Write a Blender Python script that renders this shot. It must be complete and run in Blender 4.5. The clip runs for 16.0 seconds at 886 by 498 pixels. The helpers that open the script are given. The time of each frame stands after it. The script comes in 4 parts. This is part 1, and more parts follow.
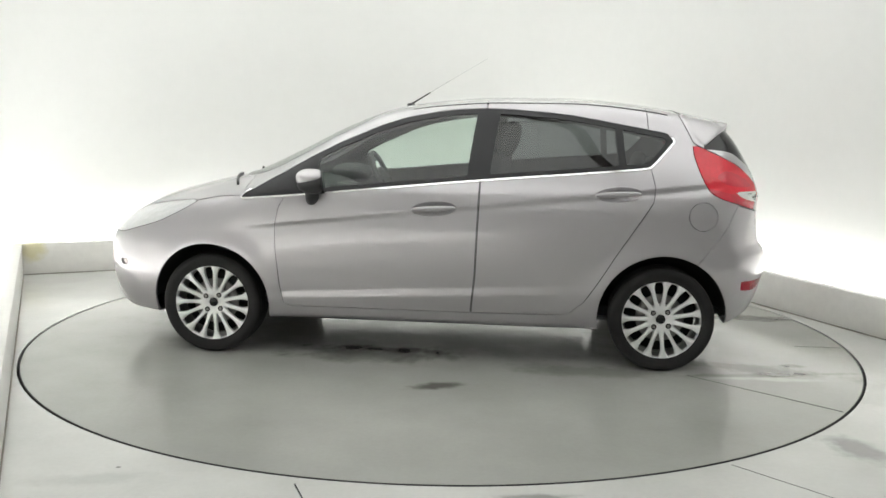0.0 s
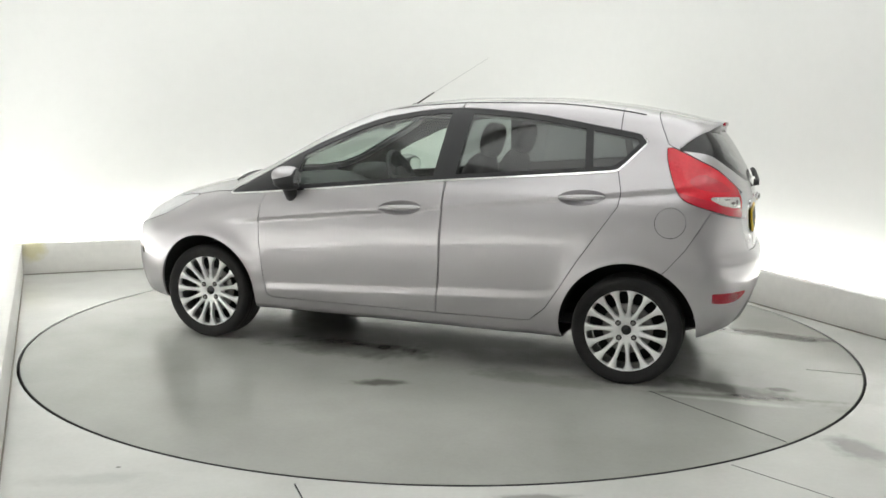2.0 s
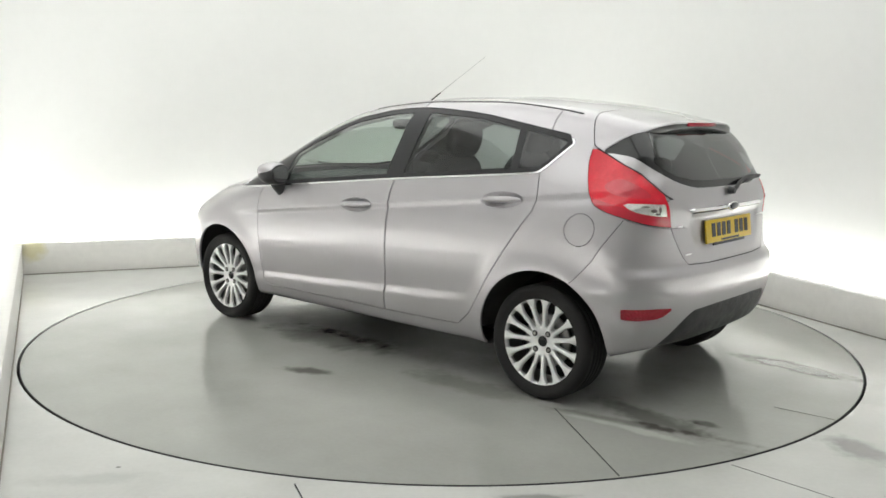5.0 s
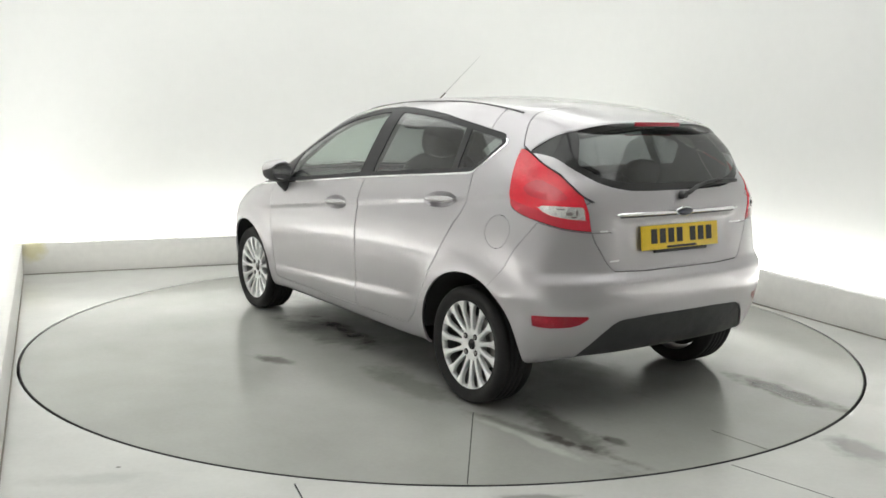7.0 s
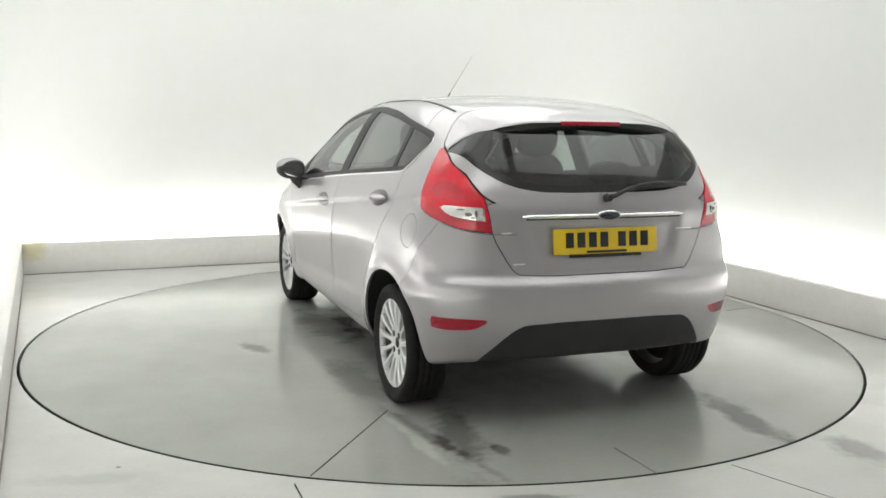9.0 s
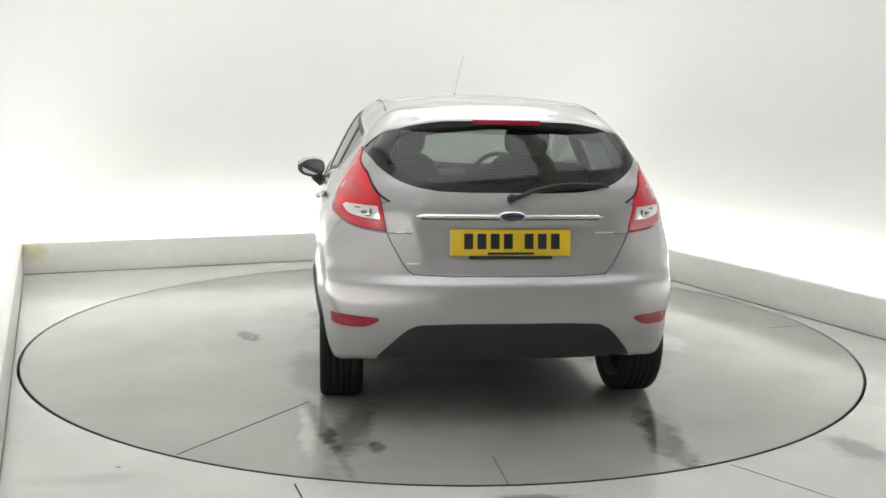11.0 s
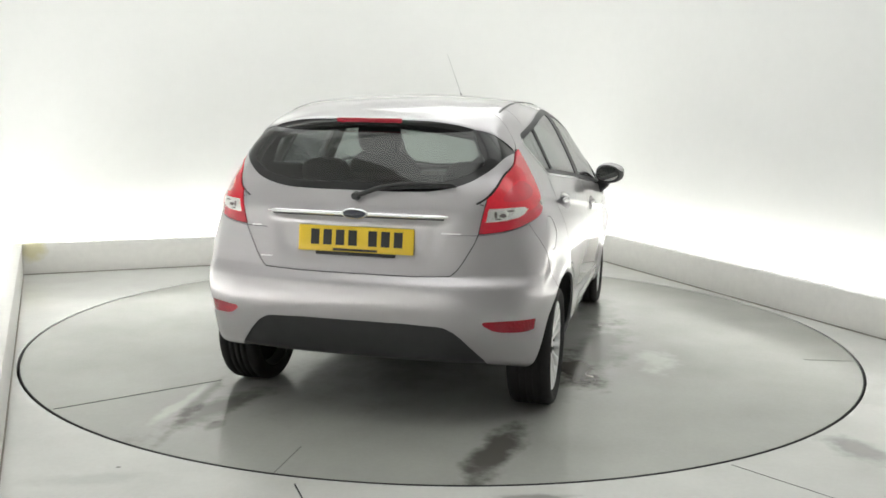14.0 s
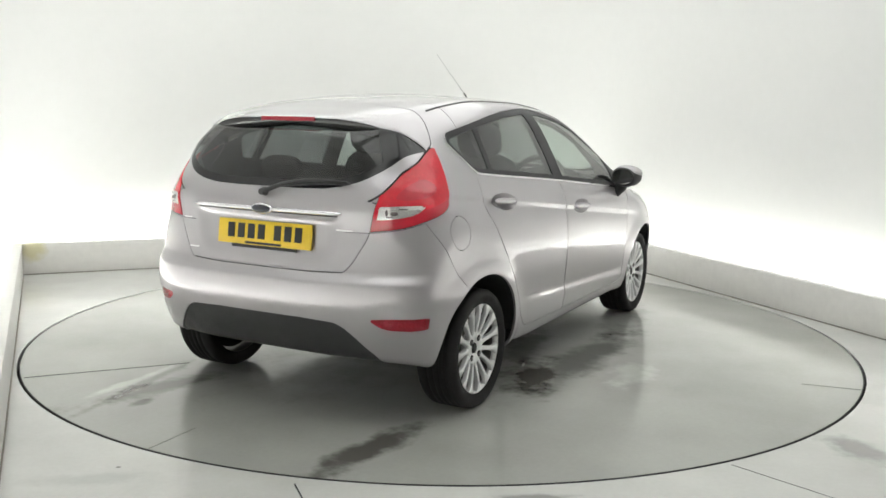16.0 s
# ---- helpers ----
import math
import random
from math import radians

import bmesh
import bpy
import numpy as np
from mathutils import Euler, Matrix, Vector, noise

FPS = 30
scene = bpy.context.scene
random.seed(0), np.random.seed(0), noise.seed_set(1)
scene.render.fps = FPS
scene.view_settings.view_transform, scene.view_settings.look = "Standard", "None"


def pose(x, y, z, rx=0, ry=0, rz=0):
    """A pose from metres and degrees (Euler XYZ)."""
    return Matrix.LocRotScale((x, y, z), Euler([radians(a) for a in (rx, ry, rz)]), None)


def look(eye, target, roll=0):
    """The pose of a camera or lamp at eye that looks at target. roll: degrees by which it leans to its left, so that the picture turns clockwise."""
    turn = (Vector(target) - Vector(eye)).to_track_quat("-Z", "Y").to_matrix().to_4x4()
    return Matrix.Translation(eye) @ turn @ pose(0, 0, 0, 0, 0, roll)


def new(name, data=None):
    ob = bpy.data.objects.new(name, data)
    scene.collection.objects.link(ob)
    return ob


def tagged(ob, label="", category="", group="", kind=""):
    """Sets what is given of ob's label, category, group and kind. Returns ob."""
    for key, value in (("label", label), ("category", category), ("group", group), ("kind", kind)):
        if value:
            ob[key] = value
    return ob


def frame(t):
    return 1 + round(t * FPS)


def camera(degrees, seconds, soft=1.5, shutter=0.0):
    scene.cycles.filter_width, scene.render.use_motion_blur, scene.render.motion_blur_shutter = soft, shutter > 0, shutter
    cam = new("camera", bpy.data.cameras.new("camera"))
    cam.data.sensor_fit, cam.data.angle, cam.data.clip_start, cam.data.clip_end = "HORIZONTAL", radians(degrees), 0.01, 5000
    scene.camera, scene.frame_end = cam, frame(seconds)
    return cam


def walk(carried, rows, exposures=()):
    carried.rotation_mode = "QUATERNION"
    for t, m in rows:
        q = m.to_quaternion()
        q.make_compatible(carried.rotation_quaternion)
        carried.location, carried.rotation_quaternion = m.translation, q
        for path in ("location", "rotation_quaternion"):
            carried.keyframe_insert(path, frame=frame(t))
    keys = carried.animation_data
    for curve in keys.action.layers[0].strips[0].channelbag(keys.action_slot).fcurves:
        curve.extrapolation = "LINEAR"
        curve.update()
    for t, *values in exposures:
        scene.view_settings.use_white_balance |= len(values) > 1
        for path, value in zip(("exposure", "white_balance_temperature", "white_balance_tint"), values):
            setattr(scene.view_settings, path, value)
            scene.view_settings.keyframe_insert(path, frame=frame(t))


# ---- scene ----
# One fixed camera in a photo booth; a turntable carries a hatchback round.
cam = camera(51.71, 16.0, soft=1.6)
EYE = (0.0, -5.6577, 1.3683)
AIM = look(EYE, (EYE[0] - 0.00059, EYE[1] + 0.98890, EYE[2] - 0.14855), 0.983)
walk(cam, [(0.0, AIM), (16.0, AIM)], exposures=[(0.0, 0.0, 6500, 10), (16.0, 0.0, 6500, 10)])

HEAD0, SPIN = 174.187, -7.0174          # heading of the car at 0 s, degrees, and degrees a second
CAR_OFF = Vector((-0.0113, -0.0661, 0))  # the car on the turntable
TABLE_R = 2.446
ROOM_TURN = 23.5                         # the room against the camera's line

# ---- world and light ----
world = bpy.data.worlds.new("world")
scene.world = world
world.use_nodes = True
world.node_tree.nodes["Background"].inputs[0].default_value = (0.9, 0.95, 1.0, 1)
world.node_tree.nodes["Background"].inputs[1].default_value = 0.05
COVE_LIGHT = 14.0
CEILING_LIGHT = 1.05


# ---- materials ----
def mat(name, color=(0.5, 0.5, 0.5), rough=0.5, metal=0.0, coat=0.0, bump=0.0, scale=40.0, vary=0.06, spec=0.5, emit=0.0, coords="Object"):
    m = bpy.data.materials.new(name)
    m.use_nodes = True
    nt = m.node_tree
    b = nt.nodes["Principled BSDF"]
    b.inputs["Base Color"].default_value = (*color, 1)
    b.inputs["Roughness"].default_value = rough
    b.inputs["Metallic"].default_value = metal
    b.inputs["Coat Weight"].default_value = coat
    b.inputs["Coat Roughness"].default_value = 0.04
    b.inputs["Specular IOR Level"].default_value = spec
    if emit:
        b.inputs["Emission Color"].default_value = (*color, 1)
        b.inputs["Emission Strength"].default_value = emit
    tc = nt.nodes.new("ShaderNodeTexCoord")
    n1 = nt.nodes.new("ShaderNodeTexNoise")
    n1.inputs["Scale"].default_value = scale
    n1.inputs["Detail"].default_value = 6
    n2 = nt.nodes.new("ShaderNodeTexNoise")
    n2.inputs["Scale"].default_value = scale / 17
    n2.inputs["Detail"].default_value = 3
    for n in (n1, n2):
        nt.links.new(tc.outputs[coords], n.inputs["Vector"])
    if vary:
        add = nt.nodes.new("ShaderNodeMath")
        nt.links.new(n1.outputs[0], add.inputs[0])
        nt.links.new(n2.outputs[0], add.inputs[1])
        ramp = nt.nodes.new("ShaderNodeMapRange")
        ramp.inputs[1].default_value, ramp.inputs[2].default_value = 0.6, 1.4
        ramp.inputs[3].default_value, ramp.inputs[4].default_value = 1 - vary, 1 + vary
        nt.links.new(add.outputs[0], ramp.inputs[0])
        mul = nt.nodes.new("ShaderNodeVectorMath")
        mul.operation = "SCALE"
        mul.inputs[0].default_value = color
        nt.links.new(ramp.outputs[0], mul.inputs["Scale"])
        nt.links.new(mul.outputs[0], b.inputs["Base Color"])
        rr = nt.nodes.new("ShaderNodeMapRange")
        rr.inputs[1].default_value, rr.inputs[2].default_value = 0.3, 0.7
        spread = min(0.15, vary * 2.5)
        rr.inputs[3].default_value, rr.inputs[4].default_value = rough * (1 - spread), min(1, rough * (1 + spread))
        nt.links.new(n2.outputs[0], rr.inputs[0])
        nt.links.new(rr.outputs[0], b.inputs["Roughness"])
    if bump:
        bp = nt.nodes.new("ShaderNodeBump")
        bp.inputs["Strength"].default_value = bump
        bp.inputs["Distance"].default_value = 0.004
        nt.links.new(n1.outputs[0], bp.inputs["Height"])
        nt.links.new(bp.outputs[0], b.inputs["Normal"])
    return m


def glass_mat(name, tint, ior=1.45, rough=0.01):
    """A thin pane: tinted, clear through, with a glossy face."""
    m = bpy.data.materials.new(name)
    m.use_nodes = True
    nt = m.node_tree
    nt.nodes.clear()
    out = nt.nodes.new("ShaderNodeOutputMaterial")
    mix = nt.nodes.new("ShaderNodeMixShader")
    tr = nt.nodes.new("ShaderNodeBsdfTransparent")
    gl = nt.nodes.new("ShaderNodeBsdfGlossy")
    lw = nt.nodes.new("ShaderNodeLayerWeight")
    lw.inputs[0].default_value = 0.5
    pw = nt.nodes.new("ShaderNodeMath")
    pw.operation = "POWER"
    pw.inputs[1].default_value = 3.0
    fr = nt.nodes.new("ShaderNodeMapRange")
    fr.inputs[3].default_value, fr.inputs[4].default_value = ((ior - 1) / (ior + 1)) ** 2 * 2.0, 0.92
    nt.links.new(lw.outputs["Facing"], pw.inputs[0])
    nt.links.new(pw.outputs[0], fr.inputs[0])
    tr.inputs[0].default_value = (*tint, 1)
    gl.inputs["Roughness"].default_value = rough
    nt.links.new(fr.outputs[0], mix.inputs[0])
    nt.links.new(tr.outputs[0], mix.inputs[1])
    nt.links.new(gl.outputs[0], mix.inputs[2])
    nt.links.new(mix.outputs[0], out.inputs[0])
    return m


PAINT = mat("silver_paint", (0.455, 0.437, 0.455), 0.36, 0.72, 1.0, vary=0.02, scale=3)
BLACK = mat("black_plastic", (0.024, 0.024, 0.025), 0.5, bump=0.15, scale=300)
GLOSS_BLACK = mat("gloss_black", (0.012, 0.012, 0.013), 0.12, vary=0.02)
FRAME_BLACK = mat("frame_black", (0.022, 0.022, 0.024), 0.42, vary=0.03, spec=0.35)
SEAL = mat("dark_seal", (0.010, 0.010, 0.010), 0.8)
CHROME = mat("chrome", (0.82, 0.82, 0.83), 0.10, 1.0, vary=0.02)
ALLOY = mat("alloy", (0.80, 0.80, 0.80), 0.38, 0.55, vary=0.03, scale=200)
ROD = mat("antenna_grey", (0.55, 0.55, 0.54), 0.5)
DISC = mat("brake_steel", (0.30, 0.29, 0.28), 0.4, 0.9)
TYRE = mat("tyre_rubber", (0.021, 0.020, 0.020), 0.72, bump=0.2, scale=160, vary=0.15, spec=0.25)
RED = mat("red_lens", (0.68, 0.010, 0.030), 0.16, 0, 0.35, vary=0.10, scale=60)
RED_DARK = mat("red_reflector", (0.36, 0.006, 0.022), 0.22, 0, 0.25, vary=0.2, scale=220)
CLEAR = mat("clear_lens", (0.80, 0.78, 0.77), 0.14, 0.75, 0.8, vary=0.18, scale=110)
LAMP_SILVER = mat("lamp_reflector", (0.75, 0.76, 0.78), 0.15, 0.8, 0.6, vary=0.12, scale=30)
GLASS_FRONT = glass_mat("window_glass", (0.74, 0.82, 0.77))
GLASS_REAR = glass_mat("tinted_glass", (0.30, 0.32, 0.32))
GLASS_GATE = glass_mat("rear_glass", (0.40, 0.43, 0.425))


def facet(m, size, strength):
    """Moulded facets inside a lamp lens."""
    nt = m.node_tree
    tc = nt.nodes.new("ShaderNodeTexCoord")
    vo = nt.nodes.new("ShaderNodeTexVoronoi")
    vo.inputs["Scale"].default_value = 1 / size
    vo.inputs["Randomness"].default_value = 0.75
    bp = nt.nodes.new("ShaderNodeBump")
    bp.inputs["Strength"].default_value = strength
    bp.inputs["Distance"].default_value = 0.006
    nt.links.new(tc.outputs["Object"], vo.inputs["Vector"])
    nt.links.new(vo.outputs["Distance"], bp.inputs["Height"])
    b = nt.nodes["Principled BSDF"]
    nt.links.new(bp.outputs[0], b.inputs["Normal"])
    return m


RED_DEEP = facet(mat("deep_red_lens", (0.55, 0.013, 0.035), 0.2, 0, 1.0, vary=0.12, scale=25), 0.030, 0.10)
facet(RED, 0.022, 0.12)
facet(RED_DARK, 0.012, 0.5)
facet(CLEAR, 0.030, 0.5)
facet(LAMP_SILVER, 0.045, 0.5)
LAMP_DARK = mat("lamp_socket", (0.20, 0.17, 0.17), 0.25, 0.7)
TRIM = mat("interior_trim", (0.018, 0.018, 0.020), 0.8, vary=0.05, scale=12, spec=0.2)
LINER = mat("roof_lining", (0.12, 0.12, 0.12), 0.9, vary=0.05, scale=12)
CLOTH = mat("seat_cloth", (0.016, 0.017, 0.021), 0.95, vary=0.06, scale=12, spec=0.15)
DASH = mat("dashboard_plastic", (0.05, 0.05, 0.053), 0.7, vary=0.05, scale=12, spec=0.3)
YELLOW = mat("yellow_plate", (0.80, 0.55, 0.03), 0.35, vary=0.04)
PLATE_BLACK = mat("plate_black", (0.02, 0.02, 0.02), 0.4)
BADGE_BLUE = mat("badge_blue", (0.012, 0.015, 0.035), 0.2, 0, 0.6)
MIRROR = mat("mirror_glass", (0.9, 0.9, 0.9), 0.02, 1.0, vary=0)
WALL = mat("white_wall", (0.80, 0.80, 0.785), 0.75, bump=0.03, scale=14, vary=0.015)
PLINTH = mat("white_plinth", (0.80, 0.785, 0.755), 0.5, bump=0.05, scale=20, vary=0.05)
def age_plinth(m, place, radius, tint):
    nt = m.node_tree
    b = nt.nodes["Principled BSDF"]
    src = b.inputs["Base Color"].links[0].from_socket
    tc = nt.nodes.new("ShaderNodeTexCoord")
    d = nt.nodes.new("ShaderNodeVectorMath")
    d.operation = "DISTANCE"
    d.inputs[1].default_value = place
    n = nt.nodes.new("ShaderNodeTexNoise")
    n.inputs["Scale"].default_value = 14
    add = nt.nodes.new("ShaderNodeMath")
    add.operation = "MULTIPLY_ADD"
    add.inputs[1].default_value = 0.12
    mr = nt.nodes.new("ShaderNodeMapRange")
    mr.inputs[1].default_value, mr.inputs[2].default_value = radius + 0.06, radius * 0.4 + 0.06
    mr.inputs[3].default_value, mr.inputs[4].default_value = 0.0, 0.65
    mix = nt.nodes.new("ShaderNodeMix")
    mix.data_type = "RGBA"
    mix.inputs["B"].default_value = (*tint, 1)
    nt.links.new(tc.outputs["Object"], d.inputs[0])
    nt.links.new(tc.outputs["Object"], n.inputs["Vector"])
    nt.links.new(n.outputs[0], add.inputs[0])
    nt.links.new(d.outputs["Value"], add.inputs[2])
    nt.links.new(add.outputs[0], mr.inputs[0])
    nt.links.new(mr.outputs[0], mix.inputs["Factor"])
    nt.links.new(src, mix.inputs["A"])
    nt.links.new(mix.outputs["Result"], b.inputs["Base Color"])


# for the unseen front wall, greyed to darken what the car reflects
UNSEEN_GREY = mat("unseen_wall_grey", (0.46, 0.46, 0.45), 0.6, vary=0.05, scale=10)
SEAM = mat("dirty_seam", (0.22, 0.205, 0.18), 0.8, vary=0.3, scale=30)
CEIL = mat("white_ceiling", (0.80, 0.80, 0.79), 0.8, vary=0.02)
COVE = mat("cove_light", (0.985, 1.0, 0.975), 0.5, emit=COVE_LIGHT, vary=0)
PANEL = mat("light_panel", (0.985, 1.0, 0.98), 0.5, emit=CEILING_LIGHT, vary=0)
JOINT = mat("worn_joint", (0.12, 0.12, 0.11), 0.6)
PIT = mat("gap_shadow", (0.02, 0.02, 0.02), 0.9)


# ---- mesh helpers ----
def mesh_of(name, verts, faces, material, smooth=True, normals=None):
    me = bpy.data.meshes.new(name)
    me.from_pydata([tuple(v) for v in verts], [], [tuple(f) for f in faces])
    me.materials.append(material)
    if smooth:
        me.polygons.foreach_set("use_smooth", [True] * len(me.polygons))
    if normals is not None:
        me.normals_split_custom_set_from_vertices([tuple(n) for n in normals])
    me.update()
    return me


def part(name, bm, material, parent, label=""):
    """Links a bmesh as one mesh object under a thing or a part."""
    me = bpy.data.meshes.new(name)
    bmesh.ops.recalc_face_normals(bm, faces=bm.faces)
    bm.to_mesh(me)
    bm.free()
    me.materials.append(material)
    ob = new(name, me)
    if parent:
        ob.parent = parent
    return tagged(ob, label)


def smooth_by(bm, deg=40):
    for f in bm.faces:
        f.smooth = True
    for e in bm.edges:
        if len(e.link_faces) == 2 and e.calc_face_angle(0) > radians(deg):
            e.smooth = False
    return bm


def box(sx, sy, sz, bevel=0.0, m=Matrix(), seg=2):
    bm = bmesh.new()
    bmesh.ops.create_cube(bm, size=1, matrix=Matrix.Diagonal((sx, sy, sz, 1)))
    if bevel:
        bmesh.ops.bevel(bm, geom=bm.edges[:], offset=bevel, segments=seg, profile=0.5, affect="EDGES")
    bmesh.ops.transform(bm, matrix=m, verts=bm.verts)
    return smooth_by(bm)


def merge(*bms):
    out = bmesh.new()
    for b in bms:
        me = bpy.data.meshes.new("t")
        b.to_mesh(me)
        b.free()
        out.from_mesh(me)
        bpy.data.meshes.remove(me)
    return out


def lathe(profile, n=64, closed=False):
    """Turns (radius, y) pairs about the y axis."""
    bm = bmesh.new()
    rings = []
    for k in range(n):
        a = 2 * math.pi * k / n
        rings.append([bm.verts.new((r * math.cos(a), y, r * math.sin(a))) for r, y in profile])
    m = len(profile)
    for k in range(n):
        p, q = rings[k], rings[(k + 1) % n]
        for i in range(m if closed else m - 1):
            j = (i + 1) % m
            bm.faces.new((p[i], p[j], q[j], q[i]))
    return smooth_by(bm, 35)


def tube(points, radius, n=10, taper=None):
    """A round rod through the points."""
    bm = bmesh.new()
    pts = [Vector(p) for p in points]
    rings = []
    for i, p in enumerate(pts):
        d = (pts[min(i + 1, len(pts) - 1)] - pts[max(i - 1, 0)]).normalized()
        a = d.cross(Vector((0, 0, 1)))
        a = a.normalized() if a.length > 1e-4 else Vector((1, 0, 0))
        b = d.cross(a)
        r = radius * (1 if taper is None else 1 + (taper - 1) * i / (len(pts) - 1))
        rings.append([bm.verts.new(p + r * (math.cos(2 * math.pi * k / n) * a + math.sin(2 * math.pi * k / n) * b)) for k in range(n)])
    for p, q in zip(rings, rings[1:]):
        for k in range(n):
            bm.faces.new((p[k], p[(k + 1) % n], q[(k + 1) % n], q[k]))
    bm.faces.new(rings[0])
    bm.faces.new(rings[-1][::-1])
    return smooth_by(bm)


def blob(sx, sy, sz, m=Matrix(), power=2.6, u=24, v=16):
    """A rounded cushion shape (superellipsoid)."""
    bm = bmesh.new()
    bmesh.ops.create_uvsphere(bm, u_segments=u, v_segments=v, radius=1)
    for w in bm.verts:
        s = (abs(w.co.x) ** power + abs(w.co.y) ** power + abs(w.co.z) ** power) ** (-1 / power)
        w.co = Vector((w.co.x * s * sx, w.co.y * s * sy, w.co.z * s * sz))
    bmesh.ops.transform(bm, matrix=m, verts=bm.verts)
    return smooth_by(bm, 80)


# stains and painted shade on the turntable, in its own axes: x, y, half length, half width, turn, strength
TABLE_STAINS_SHADE = [(-1.85, 0.62, 0.42, 0.100, -14, 0.6), (-2.02, 0.51, 0.055, 0.036, 0, 0.6), (-1.95, -0.73, 0.40, 0.085, -4, 0.80), (-0.10, 1.20, 0.17, 0.055, 25, 0.7),
                (-0.20, -1.0, 0.80, 0.15, -3, 0.50), (-0.65, -0.85, 0.32, 0.14, 10, 0.42), (0.35, 0.66, 0.50, 0.18, 4, 0.40), (-0.9, 0.80, 0.45, 0.12, 0, 0.35), (-0.32, -1.33, 0.26, 0.11, 5, -0.34),
                # below zero is paler; the streak at -1.80, 0.80 paints a wet reflection
                # the last, broad oval is the car's shade painted on the plate
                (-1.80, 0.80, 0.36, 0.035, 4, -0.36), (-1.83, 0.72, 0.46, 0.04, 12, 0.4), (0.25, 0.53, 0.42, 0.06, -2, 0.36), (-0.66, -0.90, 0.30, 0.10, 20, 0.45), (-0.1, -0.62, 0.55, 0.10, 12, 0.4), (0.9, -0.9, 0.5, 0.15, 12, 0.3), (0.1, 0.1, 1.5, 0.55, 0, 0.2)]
TABLE_JOINTS = [((-1.40, 0.80), (-2.04, 1.305)), ((-0.05, -2.15), (0.0, -2.43)), ((-2.15, 0.05), (-2.43, 0.04))]


# ---- the booth: floor, turntable, plinths, walls, ceiling ----
ROOM = pose(0, 0, 0, 0, 0, ROOM_TURN)
LEFT, RIGHT, BACK, FRONT, HIGH = -2.47, 2.52, 2.86, -6.6, 3.3
GAP = 0.42                               # trough between plinth and wall


def stain_shade_material(name, stains_and_shade, base=(0.60, 0.605, 0.58)):
    """Painted concrete with damp patches and painted shade: (x, y, half length, half width, turn, strength)."""
    m = mat(name, base, 0.3, vary=0.0, spec=0.7)
    nt = m.node_tree
    b = nt.nodes["Principled BSDF"]
    tc = nt.nodes.new("ShaderNodeTexCoord")

    def noise_node(scale, detail=5.0):
        n = nt.nodes.new("ShaderNodeTexNoise")
        n.inputs["Scale"].default_value = scale
        n.inputs["Detail"].default_value = detail
        nt.links.new(tc.outputs["Object"], n.inputs["Vector"])
        return n.outputs[0]

    def math_node(op, a, c=None):
        n = nt.nodes.new("ShaderNodeMath")
        n.operation = op
        for i, v in enumerate((a, c)):
            if v is None:
                continue
            if isinstance(v, (int, float)):
                n.inputs[i].default_value = v
            else:
                nt.links.new(v, n.inputs[i])
        return n.outputs[0]

    warp, fine, broad = noise_node(5.0), noise_node(45.0), noise_node(0.8, 1.0)
    ragged = math_node("ADD", math_node("MULTIPLY", math_node("SUBTRACT", warp, 0.5), 2.0), math_node("MULTIPLY", math_node("SUBTRACT", noise_node(19.0), 0.5), 0.8))
    dark = None
    for x, y, a, c, turn, k in stains_and_shade:
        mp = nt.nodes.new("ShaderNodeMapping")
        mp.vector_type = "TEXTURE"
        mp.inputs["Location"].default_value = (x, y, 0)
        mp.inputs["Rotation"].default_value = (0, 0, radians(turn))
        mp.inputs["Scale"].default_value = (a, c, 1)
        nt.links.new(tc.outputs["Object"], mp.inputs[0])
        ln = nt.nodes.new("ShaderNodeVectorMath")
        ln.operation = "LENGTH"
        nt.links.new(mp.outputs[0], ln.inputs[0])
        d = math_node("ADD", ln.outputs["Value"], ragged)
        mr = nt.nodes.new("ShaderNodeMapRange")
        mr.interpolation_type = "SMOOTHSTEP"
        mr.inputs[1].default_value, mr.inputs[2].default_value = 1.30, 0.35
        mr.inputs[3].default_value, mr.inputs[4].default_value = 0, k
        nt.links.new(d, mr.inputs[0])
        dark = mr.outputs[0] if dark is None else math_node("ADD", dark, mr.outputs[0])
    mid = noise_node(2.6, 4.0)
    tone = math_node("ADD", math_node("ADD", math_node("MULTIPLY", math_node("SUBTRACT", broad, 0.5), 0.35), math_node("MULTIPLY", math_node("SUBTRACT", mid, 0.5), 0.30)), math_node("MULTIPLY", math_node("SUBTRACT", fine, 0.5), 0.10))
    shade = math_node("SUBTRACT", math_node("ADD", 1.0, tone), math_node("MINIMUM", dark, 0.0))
    # damp also carries the shade painted under the car
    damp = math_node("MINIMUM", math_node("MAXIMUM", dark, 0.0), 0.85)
    vm = nt.nodes.new("ShaderNodeVectorMath")
    vm.operation = "SCALE"
    vm.inputs[0].default_value = base
    nt.links.new(shade, vm.inputs["Scale"])
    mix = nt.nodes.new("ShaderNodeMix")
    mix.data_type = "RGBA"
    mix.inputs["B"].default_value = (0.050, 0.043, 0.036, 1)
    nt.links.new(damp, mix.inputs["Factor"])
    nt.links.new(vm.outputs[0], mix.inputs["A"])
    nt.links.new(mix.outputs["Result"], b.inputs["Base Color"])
    rough = math_node("SUBTRACT", math_node("ADD", 0.11, math_node("MULTIPLY", noise_node(1.6, 2.0), 0.12)), math_node("MULTIPLY", damp, 0.10))
    nt.links.new(rough, b.inputs["Roughness"])
    bp = nt.nodes.new("ShaderNodeBump")
    bp.inputs["Strength"].default_value = 0.02
    bp.inputs["Distance"].default_value = 0.01
    nt.links.new(noise_node(9.0), bp.inputs["Height"])
